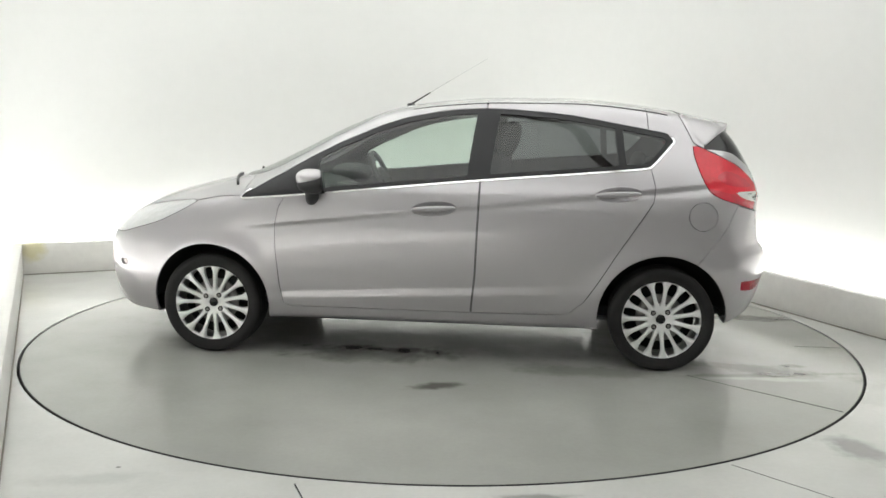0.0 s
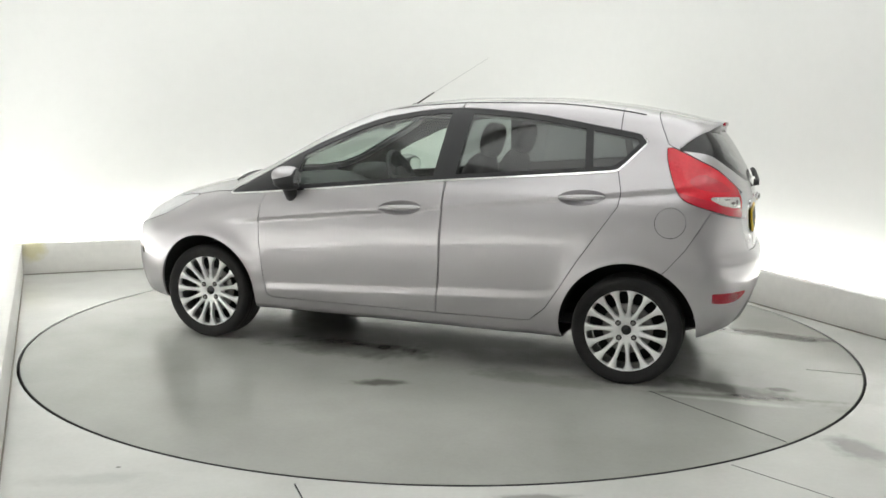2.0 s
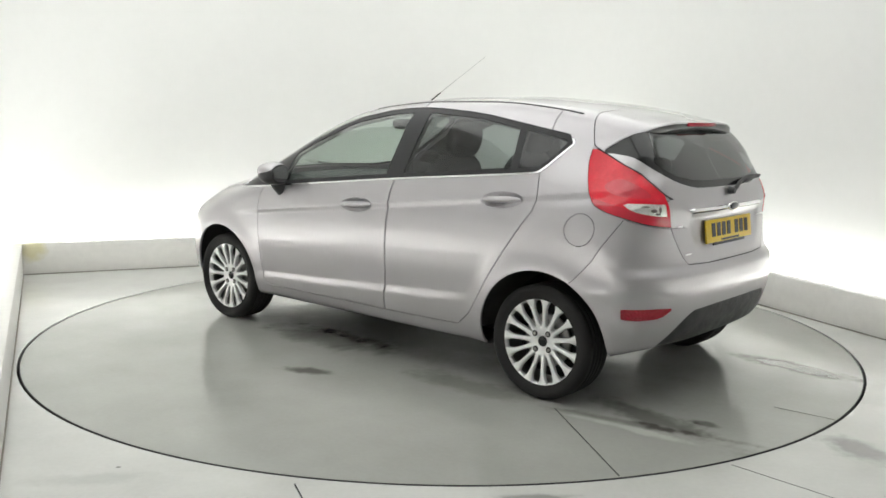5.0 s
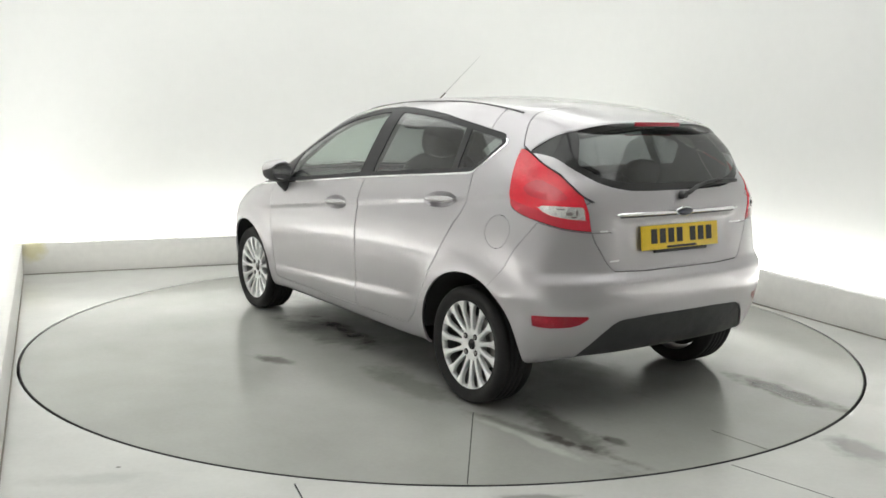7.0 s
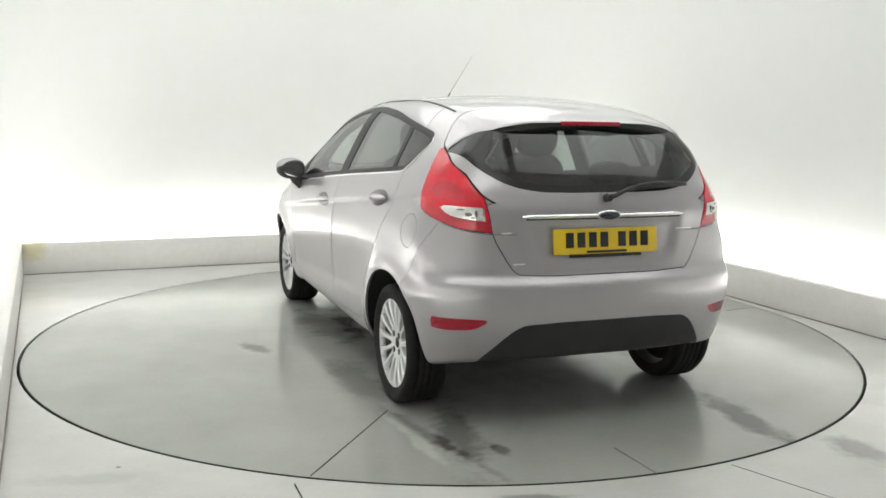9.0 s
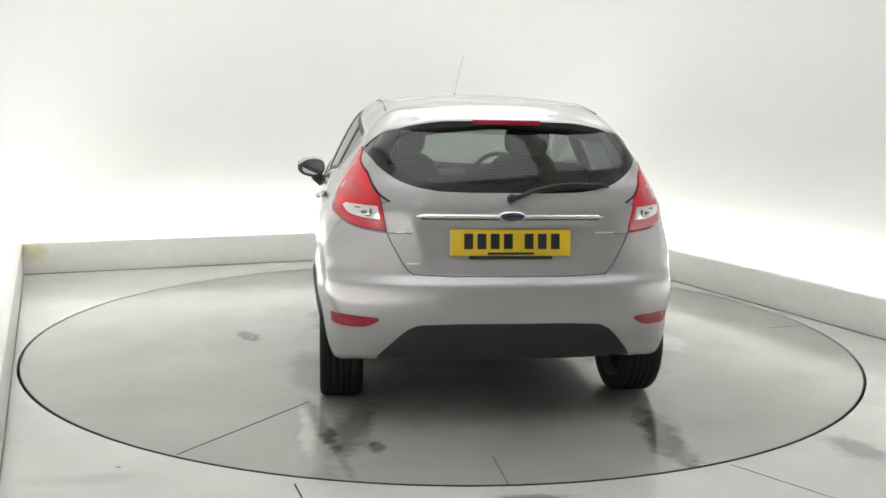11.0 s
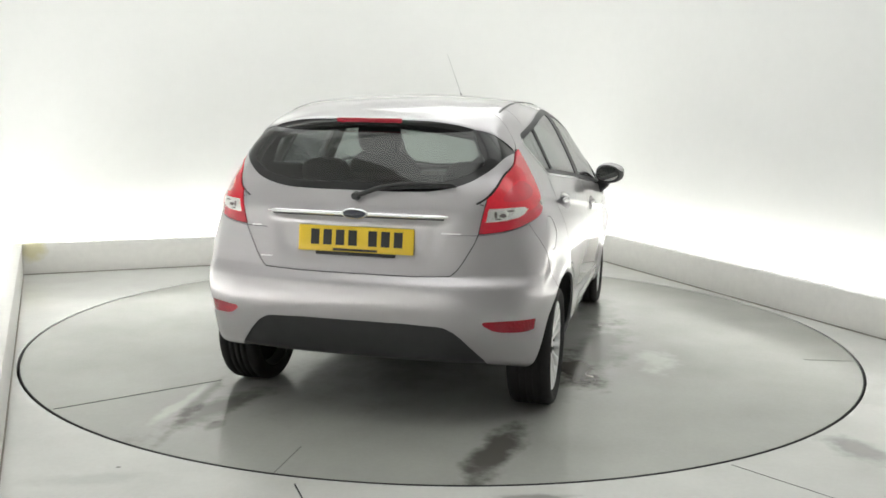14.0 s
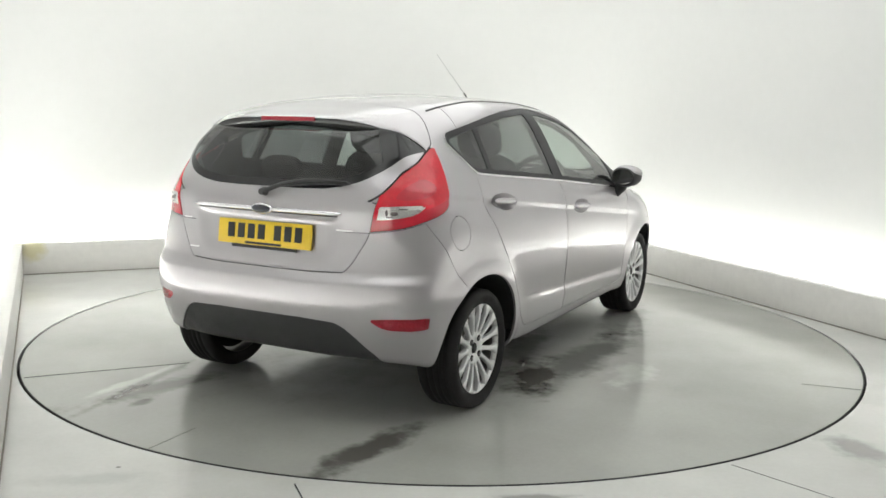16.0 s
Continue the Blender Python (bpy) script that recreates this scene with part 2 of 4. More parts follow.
    nt.links.new(bp.outputs[0], b.inputs["Normal"])
    return m


FLOOR = stain_shade_material("floor_paint", [(1.76, -2.0, 0.26, 0.10, -60, 0.45), (0.36, -2.53, 0.16, 0.03, 4, 0.5), (-1.3, -2.44, 0.24, 0.06, 12, 0.13), (2.2, -1.2, 0.3, 0.1, 60, 0.15), (-1.231, -2.32, 0.012, 0.010, 0, 0.7)])
TABLE = stain_shade_material("turntable_paint", TABLE_STAINS_SHADE, (0.370, 0.373, 0.350))


def build_floor():
    n, r = 256, TABLE_R + 0.0045
    bm = bmesh.new()
    inner = [bm.verts.new((r * math.cos(2 * math.pi * k / n), r * math.sin(2 * math.pi * k / n), 0)) for k in range(n)]
    outer, deep = [], [bm.verts.new((v.co.x, v.co.y, -0.05)) for v in inner]
    lo, hi = (LEFT - GAP - 0.3, FRONT - 0.3), (RIGHT + GAP + 0.3, BACK + GAP + 0.3)
    for v in inner:
        d = ROOM.inverted() @ v.co
        s = min((hi[i] if d[i] > 0 else lo[i]) / d[i] if abs(d[i]) > 1e-6 else 99 for i in (0, 1))
        outer.append(bm.verts.new(v.co * s))
    for k in range(n):
        j = (k + 1) % n
        bm.faces.new((inner[k], outer[k], outer[j], inner[j]))
        bm.faces.new((deep[k], inner[k], inner[j], deep[j]))
    floor = tagged(part("floor", bm, FLOOR, None), "grey painted concrete floor with damp marks", "floor", kind="structure")
    bm = bmesh.new()
    bmesh.ops.create_circle(bm, cap_ends=True, segments=64, radius=TABLE_R + 0.3, matrix=Matrix.Translation((0, 0, -0.06)))
    tagged(part("pit", bm, PIT, None), "dark pit under the turntable", "pit", kind="structure")
    # saw cuts in the fixed floor
    for p, q in (((-0.535, -2.452), (-0.40, -2.80)), ((1.16, -2.19), (1.46, -2.52))):
        p, q = Vector((*p, 0.0008)), Vector((*q, 0.0008))
        d = (q - p)
        bm = box(d.length, 0.006 if p.x < 0 else 0.002, 0.0016, 0, Matrix.Translation((p + q) / 2) @ pose(0, 0, 0, 0, 0, math.degrees(math.atan2(d.y, d.x))))
        part("floor_joint", bm, PIT if p.x < 0 else JOINT, floor)


def build_turntable():
    table = tagged(new("turntable"), "round grey steel turntable flush with the floor", "turntable", kind="structure")
    n = 160
    bm = bmesh.new()
    r = TABLE_R - 0.006
    prof = [(0.0, 0.0), (r - 0.006, 0.0), (r - 0.006, -0.003)]
    c = bm.verts.new((0, 0, 0))
    rings = [[bm.verts.new((p * math.cos(2 * math.pi * k / n), p * math.sin(2 * math.pi * k / n), z)) for k in range(n)] for p, z in prof[1:]]
    for k in range(n):
        j = (k + 1) % n
        bm.faces.new((c, rings[0][k], rings[0][j]))
        for a, b in zip(rings, rings[1:]):
            bm.faces.new((a[k], b[k], b[j], a[j]))
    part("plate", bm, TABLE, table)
    # edge coloured black so the ring gap stays as dark as in shade
    bm = lathe([(r - 0.006, -0.0005), (r - 0.002, -0.0005), (r, -0.002), (r, -0.045)], n)
    bmesh.ops.rotate(bm, matrix=Matrix.Rotation(math.pi / 2, 3, "X"), verts=bm.verts)
    part("edge_band", bm, PIT, table, "turntable edge band coloured dark as the gap's shade")
    for p, q in TABLE_JOINTS:
        p, q = Vector((*p, 0.0008)), Vector((*q, 0.0008))
        d = (q - p)
        bm = box(d.length, 0.0045, 0.0016, 0, Matrix.Translation((p + q) / 2) @ pose(0, 0, 0, 0, 0, math.degrees(math.atan2(d.y, d.x))))
        part("plate_joint", bm, PIT if p.x < -1.2 and p.y > 0.5 else JOINT, table)
    return table


def slab(name, a0, b0, a1, b1, z0, z1, material, label, category, bevel=0.0):
    bm = box(a1 - a0, b1 - b0, z1 - z0, bevel, Matrix.Translation(((a0 + a1) / 2, (b0 + b1) / 2, (z0 + z1) / 2)))
    ob = part(name, bm, material, None)
    ob.matrix_basis = ROOM
    return tagged(ob, label, category, kind="structure")


age_plinth(PLINTH, (LEFT + 0.07, BACK, 0.21), 0.13, (0.62, 0.56, 0.26))


def build_booth():
    lab = "low white painted plinth hiding a light trough"
    w = 0.07
    slab("plinth_back", LEFT, BACK, RIGHT, BACK + w, 0, 0.252, PLINTH, lab, "plinth", 0.006)
    slab("plinth_left", LEFT - w, FRONT + 0.6, LEFT, BACK + w, 0, 0.250, PLINTH, lab, "plinth", 0.006)
    slab("plinth_right", RIGHT, FRONT + 0.6, RIGHT + w, BACK + w, 0, 0.252, PLINTH, lab, "plinth", 0.006)
    for name, a0, b0, a1, b1 in (("seam_back", LEFT, BACK - 0.007, RIGHT, BACK), ("seam_left", LEFT, FRONT + 0.6, LEFT + 0.007, BACK - 0.008), ("seam_right", RIGHT - 0.007, FRONT + 0.6, RIGHT, BACK - 0.008)):
        slab(name, a0, b0, a1, b1, 0, 0.006, SEAM, "dirty seam between plinth and floor", "seam")
    # one curved white wall round three sides
    l, r, b, rad = LEFT - GAP, RIGHT + GAP, BACK + GAP, 0.9
    line = [(l, FRONT)]
    for cx, cy, a0 in ((l + rad, b - rad, 180), (r - rad, b - rad, 90)):
        for k in range(17):
            a = radians(a0 - 90 * k / 16)
            line.append((cx + rad * math.cos(a), cy + rad * math.sin(a)))
    line.append((r, FRONT))
    bm = bmesh.new()
    low = [bm.verts.new((x, y, 0.0)) for x, y in line]
    top = [bm.verts.new((x, y, HIGH)) for x, y in line]
    for k in range(len(line) - 1):
        bm.faces.new((low[k], low[k + 1], top[k + 1], top[k]))
    bmesh.ops.recalc_face_normals(bm, faces=bm.faces)
    bmesh.ops.solidify(bm, geom=bm.faces[:], thickness=0.1)
    for f in bm.faces:
        f.smooth = True
    smooth_by(bm, 30)
    ob = part("wall_curved", bm, WALL, None)
    ob.matrix_basis = ROOM
    tagged(ob, "smooth white booth wall with rounded corners", "wall", kind="structure")
    slab("wall_front", l - 0.1, FRONT - 0.1, r + 0.1, FRONT, 0, HIGH, UNSEEN_GREY, "unseen plain grey wall closing the booth, added to darken reflections", "wall")
    slab("ceiling", l - 0.1, FRONT - 0.1, r + 0.1, b + 0.1, HIGH, HIGH + 0.1, CEIL, "plain white booth ceiling", "ceiling")
    # light strips lying in the trough
    for a0, b0, a1, b1 in ((LEFT + 0.1, BACK + 0.14, RIGHT - 0.1, BACK + 0.24), (LEFT - 0.28, FRONT + 0.8, LEFT - 0.13, BACK - 0.1), (RIGHT + 0.14, FRONT + 0.8, RIGHT + 0.24, BACK - 0.1)):
        bm = box(a1 - a0, b1 - b0, 0.05, 0.01, Matrix.Translation(((a0 + a1) / 2, (b0 + b1) / 2, 0.085)))
        ob = part("light_strip", bm, COVE, None)
        ob.matrix_basis = ROOM
        tagged(ob, "long white light strip in the trough behind the plinth", "light", "light strips")
        bm = box(a1 - a0, b1 - b0 + 0.02, 0.06, 0.004, Matrix.Translation(((a0 + a1) / 2, (b0 + b1) / 2, 0.03)))
        part("strip_base", bm, PLINTH, ob)
    for a in (-1.25, 1.25):
        for b_ in (-2.4, -0.3, 1.8):
            bm = box(2.3, 1.95, 0.03, 0.005, Matrix.Translation((a, b_, HIGH - 0.035)))
            ob = part("ceiling_light", bm, PANEL, None)
            ob.matrix_basis = ROOM
            tagged(ob, "broad white ceiling light panel", "light", "ceiling light panels")
            bm = merge(*[box(sx, sy, 0.04, 0.003, Matrix.Translation((a + x, b_ + y, HIGH - 0.021))) for x, y, sx, sy in ((1.17, 0, 0.03, 2.02), (-1.17, 0, 0.03, 2.02), (0, 0.995, 2.3, 0.03), (0, -0.995, 2.3, 0.03))])
            part("frame", bm, ALLOY, ob)


build_floor()
turntable = build_turntable()
build_booth()


# ---- the car: x forward, y to its left, z up, origin between the axles on the ground ----
def curve(pts):
    """A smooth function through a few (position, value) pairs."""
    p = sorted(pts)
    xs, ys = np.array([a for a, b in p], float), np.array([b for a, b in p], float)
    h, d = np.diff(xs), np.diff(ys) / np.diff(xs)
    m = np.zeros(len(xs))
    m[0], m[-1] = d[0], d[-1]
    for i in range(1, len(xs) - 1):
        if d[i - 1] * d[i] > 0:
            a, b = 2 * h[i] + h[i - 1], h[i] + 2 * h[i - 1]
            m[i] = (a + b) / (a / d[i - 1] + b / d[i])

    def value(x):
        x = np.clip(x, xs[0] - 0.4, xs[-1] + 0.4)
        i = np.clip(np.searchsorted(xs, x) - 1, 0, len(h) - 1)
        t = (x - xs[i]) / h[i]
        inner = ys[i] * (1 + 2 * t) * (1 - t) ** 2 + m[i] * h[i] * t * (1 - t) ** 2 + ys[i + 1] * t * t * (3 - 2 * t) + m[i + 1] * h[i] * t * t * (t - 1)
        lo, hi = ys[0] + m[0] * (x - xs[0]), ys[-1] + m[-1] * (x - xs[-1])
        return np.where(x < xs[0], lo, np.where(x > xs[-1], hi, inner))
    return value


AXLE, ARCH_F, ARCH_R, ARCH_Z = 1.2445, 0.338, 0.345, 0.288
HUB_Z, WHEEL_R = 0.280, 0.281
TOP = curve([(2.20, 0.44), (2.07, 0.60), (1.97, 0.725), (1.80, 0.816), (1.50, 0.908), (1.22, 0.978), (1.03, 1.056), (0.84, 1.150), (0.55, 1.295), (0.26, 1.398), (0.0, 1.437), (-0.3, 1.458), (-0.7, 1.461), (-1.1, 1.433), (-1.4, 1.382), (-1.62, 1.324), (-1.9, 1.22)])
REAR = curve([(0.20, -1.70), (0.32, -1.80), (0.45, -1.85), (0.55, -1.868), (0.63, -1.862), (0.69, -1.825), (0.78, -1.812), (0.87, -1.806), (0.94, -1.808), (1.02, -1.785), (1.12, -1.735), (1.22, -1.672), (1.32, -1.598), (1.45, -1.49)])
NOSE = curve([(0.20, 2.00), (0.30, 2.055), (0.45, 2.082), (0.60, 2.068), (0.70, 2.00), (0.80, 1.86), (0.9, 1.7)])
SIDE = curve([(0.18, 0.735), (0.24, 0.785), (0.32, 0.812), (0.45, 0.832), (0.60, 0.846), (0.72, 0.850), (0.82, 0.845), (0.92, 0.824), (1.00, 0.790), (1.10, 0.748), (1.20, 0.700), (1.30, 0.648), (1.40, 0.592), (1.50, 0.53)])


def smax(a, b, r):
    return np.maximum(a, b) + np.maximum(r - np.abs(a - b), 0) ** 2 / (4 * r)


def step(a, b, x):
    t = np.clip((x - a) / (b - a), 0, 1)
    return t * t * (3 - 2 * t)


def crease_height(x):
    return 0.762 + (0.73 - x) * 0.112


def half_width(x, z):
    w = SIDE(z)
    up = step(0.95, 1.3, z)
    w = w - 0.115 * np.maximum((x - 0.95) / 1.1, 0) ** 2 - (0.082 + 0.085 * up) * np.maximum((-x - 0.55) / 1.2, 0) ** 2
    w = w - up * 0.10 * np.maximum((x - 0.1) / 0.9, 0) ** 2
    # shoulder crease: the door falls in below it
    zc = crease_height(x)
    fade = step(1.15, 0.75, x) * step(-1.75, -1.2, x)
    under = np.exp(-np.maximum(zc - z, 0) / 0.085) * step(zc + 0.008, zc - 0.028, z)
    w = w - 0.015 * fade * under
    # lower door rib
    zl = 0.372 + (0.8 - x) * 0.055
    w = w + 0.012 * step(1.0, 0.75, x) * step(-0.95, -0.55, x) * step(zl + 0.006, zl - 0.05, z)
    # arch flares
    for cx, ra in ((AXLE, ARCH_F), (-AXLE, ARCH_R)):
        r = np.hypot(x - cx, z - ARCH_Z)
        w = w + 0.022 * np.exp(-(np.maximum(r - ra, 0) / 0.075) ** 2) * step(0.95, 0.6, z)
    # rear bumper shoulder
    w = w + 0.012 * step(-1.3, -1.6, x) * np.exp(-((z - 0.575) / 0.05) ** 2)
    return w


def body(x, y, z):
    y = np.abs(y)
    side = y - half_width(x, z)
    top = (z - (TOP(x + 0.13 * y * y) - 0.11 * y * y - 0.10 * y ** 4)) * 0.92
    tail = REAR(z) + 0.04 * y * y + 0.44 * y ** 4 - x
    dent = step(0.430, 0.345, y + np.maximum(0.915 - z, 0) * 0.30) * step(0.930, 0.885, z) * step(0.700, 0.790, z) * step(-1.5, -1.6, x)
    tail = tail + 0.013 * dent
    nose = x - (NOSE(z) - 0.34 * y * y - 0.62 * y ** 4)
    low = 0.205 + 0.085 * step(-1.35, -1.75, x) - z
    f = smax(side, top, 0.10)
    f = smax(f, tail * 0.95, 0.06 + 0.11 * step(0.72, 0.90, z) * step(1.22, 1.08, z))
    f = smax(f, nose * 0.9, 0.10)
    return smax(f, low, 0.03)


def body_point(o, d):
    """Where rays from o along d leave the body."""
    lo, hi = np.zeros(len(o)), np.full(len(o), 2.2)
    for _ in range(34):
        mid = (lo + hi) / 2
        p = o + d * mid[:, None]
        inside = body(p[:, 0], p[:, 1], p[:, 2]) < 0
        lo, hi = np.where(inside, mid, lo), np.where(inside, hi, mid)
    return o + d * lo[:, None]


def body_normal(p, e=0.0015):
    g = np.stack([body(*(p + e * np.eye(3)[i]).T) - body(*(p - e * np.eye(3)[i]).T) for i in range(3)], 1)
    return g / np.linalg.norm(g, axis=1, keepdims=True)


def outline(points, rounds=2):
    """A closed outline with its corners cut round."""
    p = np.array(points, float)
    for _ in range(rounds):
        q = np.roll(p, -1, 0)
        p = np.stack([0.8 * p + 0.2 * q, 0.2 * p + 0.8 * q], 1).reshape(-1, 2)
    return p


def inside_of(poly, a, b):
    """Signed distance to an outline: below zero inside."""
    d = np.full(len(a), 9.0)
    odd = np.zeros(len(a), bool)
    for (x0, y0), (x1, y1) in zip(poly, np.roll(poly, -1, 0)):
        ex, ey = x1 - x0, y1 - y0
        t = np.clip(((a - x0) * ex + (b - y0) * ey) / (ex * ex + ey * ey + 1e-12), 0, 1)
        d = np.minimum(d, np.hypot(a - x0 - t * ex, b - y0 - t * ey))
        cross = ((y0 > b) != (y1 > b)) & (a < ex * (b - y0) / (ey + 1e-12) + x0)
        odd ^= cross
    return np.where(odd, -d, d)


# outlines on the flank (x, z)
GLASSHOUSE = outline([(1.072, 0.879), (1.00, 0.885), (0.40, 0.944), (-0.25, 1.010), (-1.12, 1.084), (-1.165, 1.095), (-1.315, 1.262), (-1.0, 1.318), (-0.70, 1.368), (-0.33, 1.394), (-0.08, 1.384), (0.23, 1.324), (0.61, 1.160), (1.035, 0.912)], 1)
DOOR_FRONT = np.array([(0.80, 0.92), (0.845, 0.84), (0.868, 0.73), (0.865, 0.60), (0.845, 0.40), (0.825, 0.30), (0.79, 0.286), (-0.215, 0.286), (-0.235, 0.50), (-0.252, 1.03), (-0.27, 1.45), (0.80, 1.45)])
DOOR_REAR = np.array([(-0.221, 0.286), (-0.241, 0.50), (-0.258, 1.03), (-0.276, 1.45), (-1.14, 1.45), (-1.160, 1.09), (-1.186, 0.98), (-1.175, 0.91), (-1.119, 0.825), (-0.984, 0.621), (-0.90, 0.48), (-0.825, 0.365), (-0.74, 0.292)])
TAIL_LIGHT = outline([(-1.390, 1.216), (-1.392, 1.16), (-1.418, 1.08), (-1.448, 1.01), (-1.480, 0.962), (-1.545, 0.932), (-1.63, 0.906), (-1.705, 0.880), (-1.80, 0.852), (-1.82, 0.90), (-1.755, 0.985), (-1.70, 1.045), (-1.63, 1.105), (-1.50, 1.168)], 1)
TAIL_CLEAR = outline([(-1.600, 0.972), (-1.655, 0.936), (-1.735, 0.914), (-1.82, 0.908), (-1.82, 0.962), (-1.70, 0.972)], 1)
BUMPER_REAR = np.array([(-1.36, 0.10), (-1.40, 0.58), (-1.432, 0.609), (-1.515, 0.709), (-1.574, 0.806), (-1.625, 0.900), (-1.76, 0.856), (-2.4, 0.840), (-2.4, 0.1)])
TAIL_CORE = outline([(-1.50, 1.045), (-1.56, 1.005), (-1.66, 0.992), (-1.71, 0.998), (-1.66, 1.045), (-1.56, 1.085)], 2)
HEADLIGHT = outline([(1.335, 0.857), (1.40, 0.812), (1.48, 0.772), (1.57, 0.728), (1.75, 0.675), (1.866, 0.640), (2.1, 0.64), (2.1, 0.70), (1.86, 0.735), (1.75, 0.785), (1.57, 0.825)], 1)
BUMPER_FRONT = np.array([(1.56, 0.10), (1.50, 0.58), (1.56, 0.70), (1.72, 0.690), (2.5, 0.655), (2.5, 0.1)])
# outlines on the tail (y, z)
GATE = outline([(-0.41, 0.678), (0.41, 0.678), (0.45, 0.71), (0.528, 0.85), (0.550, 0.97), (0.75, 1.02), (0.85, 1.7), (-0.85, 1.7), (-0.75, 1.02), (-0.550, 0.97), (-0.528, 0.85), (-0.45, 0.71)], 1)
GATE_FLANK = np.array([(-1.28, 1.60), (-1.315, 1.39), (-1.327, 1.362), (-1.392, 1.222), (-1.50, 1.172), (-1.63, 1.109), (-1.70, 1.049), (-1.755, 0.989), (-1.70, 0.94), (-1.2, 0.90), (-1.2, 0.4), (-2.4, 0.4), (-2.4, 1.60)])
GATE_GLASS = outline([(0.28, 1.03), (0.4, 1.048), (0.48, 1.075), (0.56, 1.128), (0.606, 1.185), (0.68, 1.235), (0.68, 1.45), (-0.68, 1.45), (-0.68, 1.235), (-0.606, 1.185), (-0.56, 1.128), (-0.48, 1.075), (-0.4, 1.048), (-0.28, 1.03)], 1)
DIFFUSER = outline([(-0.38, 0.478), (0.38, 0.478), (0.455, 0.440), (0.585, 0.29), (0.60, 0.1), (-0.60, 0.1), (-0.585, 0.29), (-0.455, 0.440)], 1)
REFLECTOR = outline([(0.542, 0.496), (0.66, 0.501), (0.82, 0.500), (0.82, 0.464), (0.732, 0.443), (0.607, 0.449)], 1)
INTAKE = outline([(-0.45, 0.48), (0.45, 0.48), (0.52, 0.40), (0.40, 0.26), (-0.40, 0.26), (-0.52, 0.40)], 1)
FOG = outline([(0.625, 0.492), (0.682, 0.496), (0.687, 0.462), (0.635, 0.456)], 1)
# outlines from above (x, y)
SCREEN = outline([(1.20, -0.64), (1.20, 0.64), (0.30, 0.515), (0.30, -0.515)], 2)
BONNET = np.array([(1.06, -0.95), (1.06, 0.95), (1.70, 0.95), (1.75, 0.42), (1.86, 0.2), (1.88, 0.0), (1.86, -0.2), (1.75, -0.42), (1.70, -0.95)])
BONNET_EDGE = curve([(1.00, 0.893), (1.2, 0.879), (1.35, 0.850), (1.6, 0.80), (1.9, 0.70)])  # its height on the flank


HALF_GAP, FINE_GAP = 0.0021, 0.0013
HANDLES = ((-0.010, 0.850), (-0.990, 0.948))


def cup_field(p, k):
    hx, hz = HANDLES[k]
    u, w = p[:, 0] - hx, p[:, 2] - hz + 0.06 * (p[:, 0] - hx)
    return np.sqrt((u / 0.124) ** 2 + (w / 0.040) ** 2 + 1e-9)



